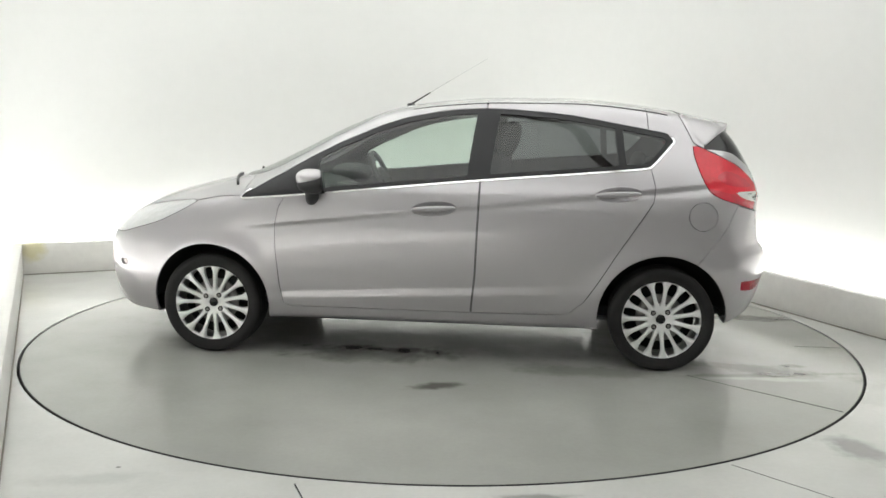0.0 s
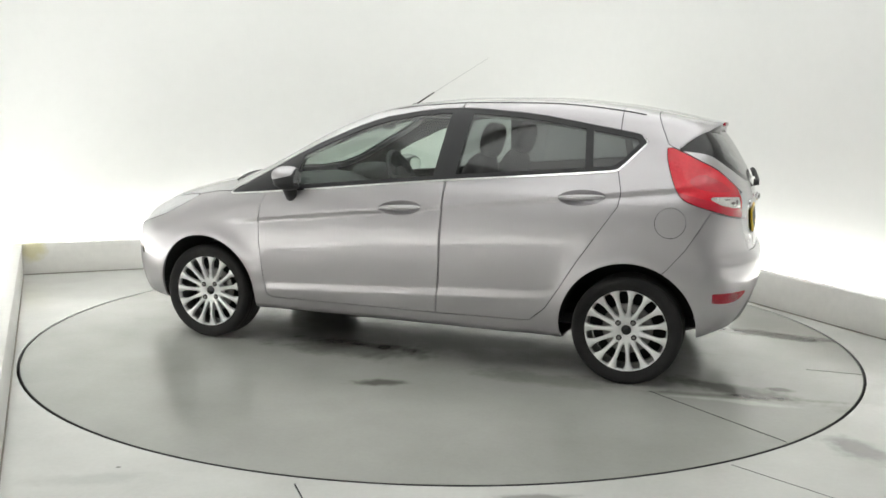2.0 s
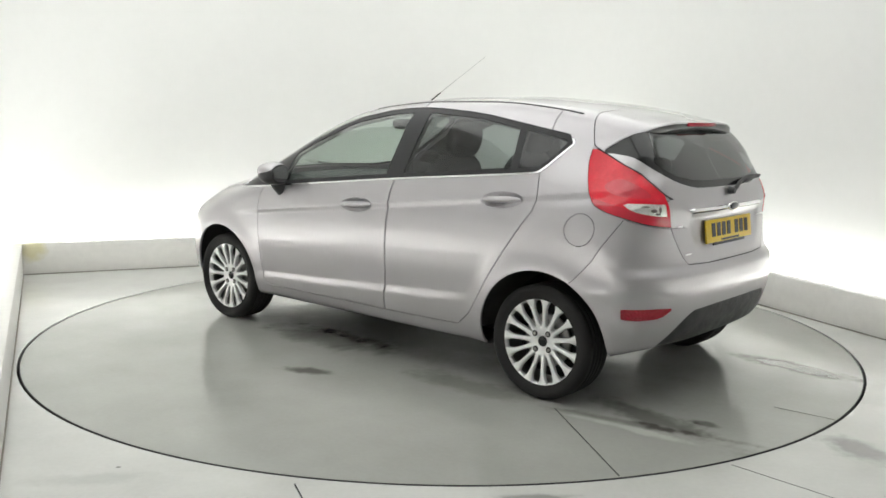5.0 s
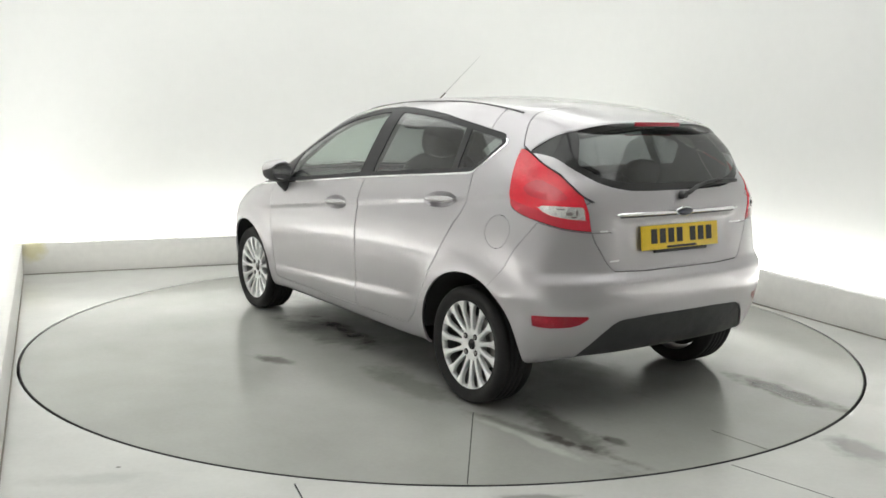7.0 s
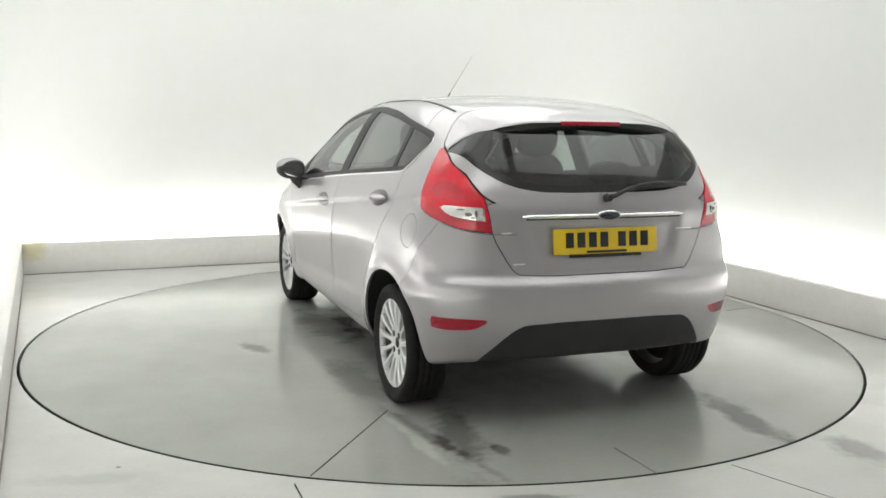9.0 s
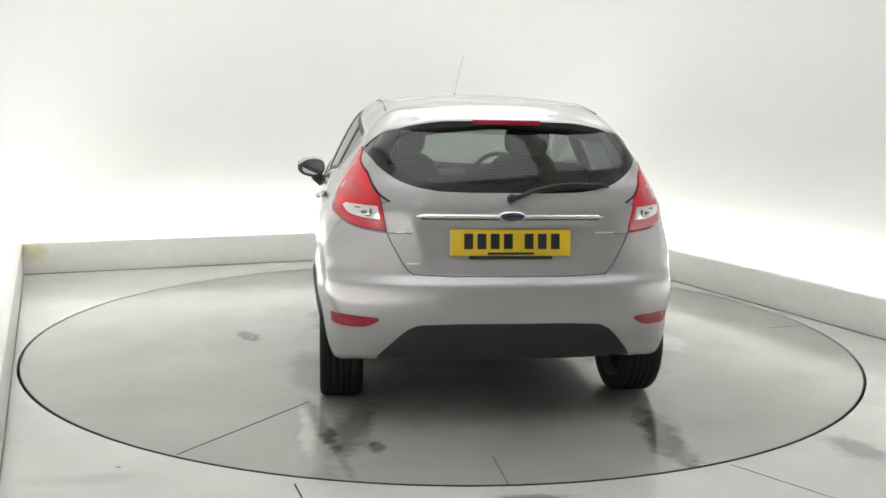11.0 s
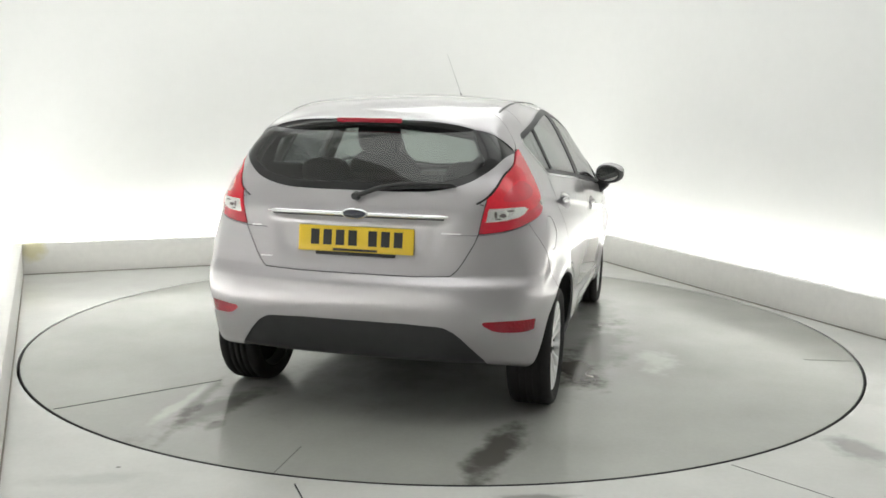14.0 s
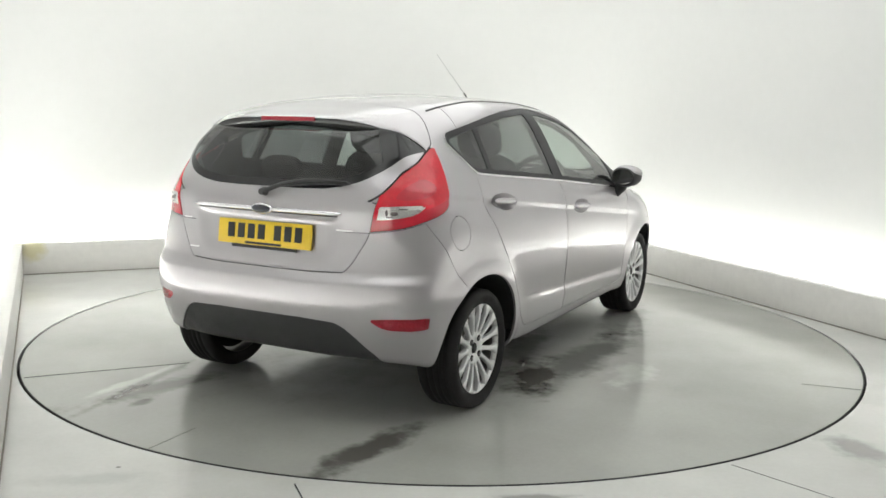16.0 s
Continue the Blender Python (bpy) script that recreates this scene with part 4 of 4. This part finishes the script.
def build_mirror(car, sgn):
    m = Matrix.Translation((0.640, sgn * 0.897, 0.985))
    lean = m @ pose(0, 0, 0, 0, 0, sgn * 12)
    bm = blob(0.082, 0.090, 0.066, Matrix(), 2.4, 40, 24)
    for w in bm.verts:
        w.co.x = max(w.co.x, -0.052)
        w.co.z *= 1 - 0.16 * max(sgn * w.co.y / 0.09, 0)
    bmesh.ops.transform(bm, matrix=lean, verts=bm.verts)
    house = part("door_mirror", smooth_by(bm, 40), BLACK, car, "door mirror with silver cap and black housing")
    bm = blob(0.080, 0.086, 0.050, Matrix.Translation((0.008, sgn * 0.003, 0.020)), 2.4, 40, 24)
    for w in bm.verts:
        w.co.x = max(w.co.x, -0.047)
        w.co.z *= 1 - 0.16 * max(sgn * w.co.y / 0.09, 0)
    bmesh.ops.transform(bm, matrix=lean, verts=bm.verts)
    part("mirror_cap", smooth_by(bm, 40), PAINT, house, "silver mirror cap")
    bm = bmesh.new()
    ring = []
    for k in range(40):
        c, d = math.cos(2 * math.pi * k / 40), math.sin(2 * math.pi * k / 40)
        y = 0.070 * math.copysign(abs(c) ** 0.8, c)
        ring.append(bm.verts.new((-0.0535, y, 0.048 * math.copysign(abs(d) ** 0.8, d) * (1 - 0.16 * max(sgn * y / 0.09, 0)))))
    bm.faces.new(ring)
    bmesh.ops.transform(bm, matrix=lean, verts=bm.verts)
    part("mirror_glass", bm, MIRROR, house, "mirror glass")
    part("mirror_stalk", tube([(0.665, sgn * 0.765, 0.875), (0.66, sgn * 0.82, 0.882), (0.65, sgn * 0.858, 0.920), (0.65, sgn * 0.875, 0.960)], 0.034, 14, 1.2), BLACK, house, "black mirror stalk")


def build_tail_fittings(car):
    # roof spoiler: a visor over the rear window, its wings running down to the lamps
    edge_y = (0.0, 0.25, 0.40, 0.50, 0.575, 0.600)
    edge_x = curve(list(zip(edge_y, (-1.630, -1.625, -1.600, -1.550, -1.478, -1.450))))
    edge_z = curve(list(zip(edge_y, (1.337, 1.334, 1.316, 1.282, 1.228, 1.207))))
    rows, lips = [], []
    for k in range(61):
        w = -1 + k / 30
        y = 0.600 * math.sin(w * math.pi / 2)
        u = abs(y) / 0.600
        xe, ze = float(edge_x(abs(y))), float(edge_z(abs(y)))
        xf = -1.322 - 0.085 * u ** 5
        zf = float(body_point(np.array([[xf, y * 0.98, 0.9]]), np.array([[0.0, 0, 1.0]]))[0, 2])
        s = np.linspace(0, 1, 12)[:, None]
        p = np.array([[xf, y * 0.98, zf]]) * (1 - s) + np.array([[xe, y, ze]]) * s
        for _ in range(6):
            f = body(*p.T)
            p = p + body_normal(p) * np.maximum(0.0025 - f, 0)[:, None]
        thick = 0.016 + 0.014 * (1 - u ** 6) + 0.022 * math.sin(math.pi * u ** 1.5)
        rows.append([Vector(q) for q in p] + [Vector(p[-1]) + Vector((-0.002, 0, -0.006))])
        low = rows[-1][-1]
        lips.append([low, low + Vector((0.006, 0, -thick)), low + Vector((0.10, -0.02 * np.sign(y) * u, -thick - 0.006))])
    made = []
    for lines in (rows, lips):
        bm = bmesh.new()
        grid = [[bm.verts.new(q) for q in r] for r in lines]
        for a, b in zip(grid, grid[1:]):
            for i in range(len(a) - 1):
                bm.faces.new((a[i], a[i + 1], b[i + 1], b[i]))
        made.append(smooth_by(bm, 50))
    spoiler = part("spoiler", made[0], PAINT, car, "silver roof spoiler")
    part("spoiler_lip", made[1], GLOSS_BLACK, spoiler, "black underside of the spoiler")
    bm = box(0.02, 0.300, 0.020, 0.004, Matrix.Translation((-1.627, 0, 1.326)))
    part("brake_light", bm, RED_DARK, spoiler, "red high-level brake light")
    # rear wiper
    pts = [(-1.815, 0.0, 1.012), (-1.817, -0.03, 1.018), (-1.806, -0.10, 1.045), (-1.795, -0.18, 1.062), (-1.785, -0.27, 1.070), (-1.775, -0.42, 1.066)]
    wiper = part("rear_wiper", tube(pts, 0.012, 8, 0.5), BLACK, car, "black rear wiper")
    part("wiper_blade", tube([(-1.792, -0.12, 1.040), (-1.783, -0.25, 1.052), (-1.768, -0.43, 1.060)], 0.007, 6), BLACK, wiper)
    bm = bmesh.new()
    bmesh.ops.create_cone(bm, cap_ends=True, segments=20, radius1=0.020, radius2=0.014, depth=0.03, matrix=pose(-1.812, 0, 1.008, 0, -90))
    part("wiper_pivot", smooth_by(bm), BLACK, wiper)
    # chrome bar with oval badge
    bm = bmesh.new()
    rows = []
    for y in np.linspace(-0.405, 0.405, 25):
        xx = float(body_point(np.array([[-1.2, y, 0.931]]), np.array([[-1.0, 0, 0]]))[0, 0])
        s = 0.55 + 0.45 * min(1, (0.405 - abs(y)) / 0.03)
        rows.append([bm.verts.new((xx - a, y, 0.931 + b * s)) for a, b in ((-0.01, 0.011), (0.006, 0.011), (0.013, 0.006), (0.015, 0.0), (0.013, -0.005), (0.006, -0.009), (-0.01, -0.009))])
    for p, q in zip(rows, rows[1:]):
        for k in range(len(p) - 1):
            bm.faces.new((p[k], p[k + 1], q[k + 1], q[k]))
    bm.faces.new(rows[0])
    bm.faces.new(rows[-1])
    bar = part("chrome_bar", smooth_by(bm, 50), CHROME, car, "chrome tailgate bar")
    # black strip in place of the shadow below the chrome bar
    bm = bmesh.new()
    rows = []
    for y in np.linspace(-0.385, 0.385, 25):
        xx = float(body_point(np.array([[-1.2, y, 0.914]]), np.array([[-1.0, 0, 0]]))[0, 0])
        rows.append([bm.verts.new((xx - a, y, b)) for a, b in ((-0.01, 0.9225), (0.006, 0.9225), (0.004, 0.9165), (-0.01, 0.915))])
    for p, q in zip(rows, rows[1:]):
        for k in range(len(p) - 1):
            bm.faces.new((p[k], p[k + 1], q[k + 1], q[k]))
    part("bar_shadow", smooth_by(bm, 50), BLACK, bar, "dark strip standing for the shadow under the bar")
    bm = blob(0.012, 0.060, 0.024, Matrix.Translation((-1.822, 0, 0.934)), 2.0, 32, 16)
    rim_ = part("badge_rim", bm, CHROME, car, "oval chrome badge rim")
    part("badge", blob(0.010, 0.052, 0.018, Matrix.Translation((-1.828, 0, 0.934)), 2.0, 32, 16), BADGE_BLUE, rim_, "dark blue oval badge")
    # number plate with bars in place of its characters
    tilt = pose(-1.806, 0, 0.820, 0, 7.0, 0)
    plate = part("number_plate", box(0.010, 0.520, 0.111, 0.003, tilt), YELLOW, car, "yellow rear number plate with black bars")
    for k, y in enumerate((0.183, 0.126, 0.069, 0.012, -0.078, -0.135, -0.192)):
        part("plate_bar", box(0.003, 0.038, 0.066, 0.0, tilt @ Matrix.Translation((-0.006, y, 0.006))), PLATE_BLACK, plate)
    part("plate_strip", box(0.003, 0.20, 0.010, 0.0, tilt @ Matrix.Translation((-0.006, 0.0, -0.046))), PLATE_BLACK, plate)
    part("plate_holder", box(0.008, 0.36, 0.016, 0.002, tilt @ Matrix.Translation((0.002, 0.0, -0.062))), BLACK, plate, "black plate holder")
    # illegible small model marks
    for y, z, w in ((0.455, 0.862, 0.075), (0.40, 0.730, 0.09), (-0.415, 0.862, 0.085)):
        xx = float(body_point(np.array([[-1.2, y, z]]), np.array([[-1.0, 0, 0]]))[0, 0])
        part("model_mark", box(0.002, w, 0.007, 0.0008, Matrix.Translation((xx - 0.0005, y, z))), ALLOY, car, "small silver model mark")


def build_roof_antenna(car):
    base = part("antenna_base", blob(0.026, 0.014, 0.011, Matrix.Translation((0.235, 0, 1.407)), 2.2), BLACK, car)
    part("antenna_rod", tube([(0.12, 0, 1.482), (0.05, 0, 1.525), (-0.235, 0, 1.695)], 0.0026, 8, 0.6), ROD, base, "thin pale antenna whip")
    part("antenna_foot", tube([(0.228, 0, 1.415), (0.115, 0, 1.485)], 0.0055, 8, 0.7), BLACK, base, "black antenna foot")


def build_cabin(car):
    part("cabin_floor", box(2.5, 1.40, 0.06, 0.01, Matrix.Translation((-0.1, 0, 0.30))), TRIM, car, "dark carpet")
    bm = blob(0.34, 0.70, 0.16, Matrix.Translation((0.92, 0, 0.80)), 3.0, 36, 20)
    dash = part("dashboard", bm, DASH, car, "dark grey dashboard")
    part("instrument_hood", blob(0.13, 0.20, 0.07, Matrix.Translation((0.68, -0.36, 0.95)), 2.5), DASH, dash)
    part("centre_console", box(0.75, 0.20, 0.34, 0.05, Matrix.Translation((0.25, 0, 0.48))), DASH, car)
    # steering wheel on the right-hand side
    wm = pose(0.47, -0.36, 0.93, 0, -65, 0)
    bm = bmesh.new()
    n, m, r0, r1 = 40, 10, 0.178, 0.016
    ring = [[bm.verts.new(((r0 + r1 * math.cos(2 * math.pi * j / m)) * math.cos(2 * math.pi * i / n), (r0 + r1 * math.cos(2 * math.pi * j / m)) * math.sin(2 * math.pi * i / n), r1 * math.sin(2 * math.pi * j / m))) for j in range(m)] for i in range(n)]
    for i in range(n):
        for j in range(m):
            bm.faces.new((ring[i][j], ring[(i + 1) % n][j], ring[(i + 1) % n][(j + 1) % m], ring[i][(j + 1) % m]))
    bm = merge(smooth_by(bm, 80), blob(0.07, 0.08, 0.025), box(0.03, 0.34, 0.014, 0.004), box(0.17, 0.03, 0.014, 0.004, Matrix.Translation((-0.085, 0, 0))))
    bmesh.ops.transform(bm, matrix=wm, verts=bm.verts)
    part("steering_wheel", bm, DASH, car, "dark steering wheel")
    part("steering_column", tube([(0.48, -0.36, 0.925), (0.80, -0.36, 0.80)], 0.035, 12), DASH, car)
    for y in (0.36, -0.36):
        seat = part("front_seat", blob(0.27, 0.25, 0.09, Matrix.Translation((0.12, y, 0.53)), 3.0), CLOTH, car, "dark cloth front seat")
        part("backrest", blob(0.075, 0.235, 0.31, pose(-0.26, y, 0.84, 0, -16, 0), 3.2), CLOTH, seat)
        part("headrest", blob(0.055, 0.130, 0.100, pose(-0.385, y, 1.215, 0, -12, 0), 2.8), CLOTH, seat)
        for dy in (-0.05, 0.05):
            part("headrest_post", tube([(-0.34, y + dy, 1.06), (-0.375, y + dy, 1.18)], 0.006, 8), CHROME, seat)
    bench = part("rear_bench", blob(0.25, 0.60, 0.09, Matrix.Translation((-0.80, 0, 0.52)), 3.5), CLOTH, car, "dark cloth rear bench")
    part("backrest", blob(0.075, 0.60, 0.27, pose(-1.10, 0, 0.80, 0, -18, 0), 4.0), CLOTH, bench)
    for y in (0.37, -0.37):
        part("headrest", blob(0.045, 0.125, 0.075, pose(-1.200, y, 1.060, 0, -12, 0), 2.8), CLOTH, bench)
    part("parcel_shelf", box(0.42, 1.08, 0.03, 0.008, Matrix.Translation((-1.42, 0, 0.955))), TRIM, car, "dark parcel shelf")
    part("rear_view_mirror", blob(0.014, 0.11, 0.033, Matrix.Translation((0.42, 0, 1.285)), 3.0), BLACK, car, "black interior mirror")
    for y0, y1 in ((0.05, 0.60), (-0.50, 0.10)):
        pts = []
        for s in (0.0, 0.25, 0.5, 0.75, 1.0):
            xx, yy = 1.30 - 0.10 * s - 0.05 * s * s, y0 + (y1 - y0) * s
            zz = float(body_point(np.array([[xx, yy, 0.6]]), np.array([[0.0, 0, 1.0]]))[0, 2])
            pts.append((xx, yy, zz + 0.006))
        part("front_wiper", tube(pts, 0.009, 8, 0.7), BLACK, car, "black windscreen wiper")


def build_car():
    car = tagged(new("car"), "silver-grey five-door hatchback on the turntable", "car")
    build_body(car)
    for x in (AXLE, -AXLE):
        for sgn in (1, -1):
            build_wheel(car, x, sgn)
    for sgn in (1, -1):
        for hx, hz in HANDLES:
            build_handle(car, hx, hz, sgn)
        build_mirror(car, sgn)
    build_tail_fittings(car)
    build_roof_antenna(car)
    build_cabin(car)
    return car


car = build_car()


def motions():
    rows_t, rows_c = [], []
    for k in range(9):
        t = 2.0 * k
        turn = pose(0, 0, 0, 0, 0, HEAD0 + SPIN * t)
        rows_t.append((t, turn))
        rows_c.append((t, turn @ Matrix.Translation(CAR_OFF)))
    walk(turntable, rows_t)
    walk(car, rows_c)


motions()
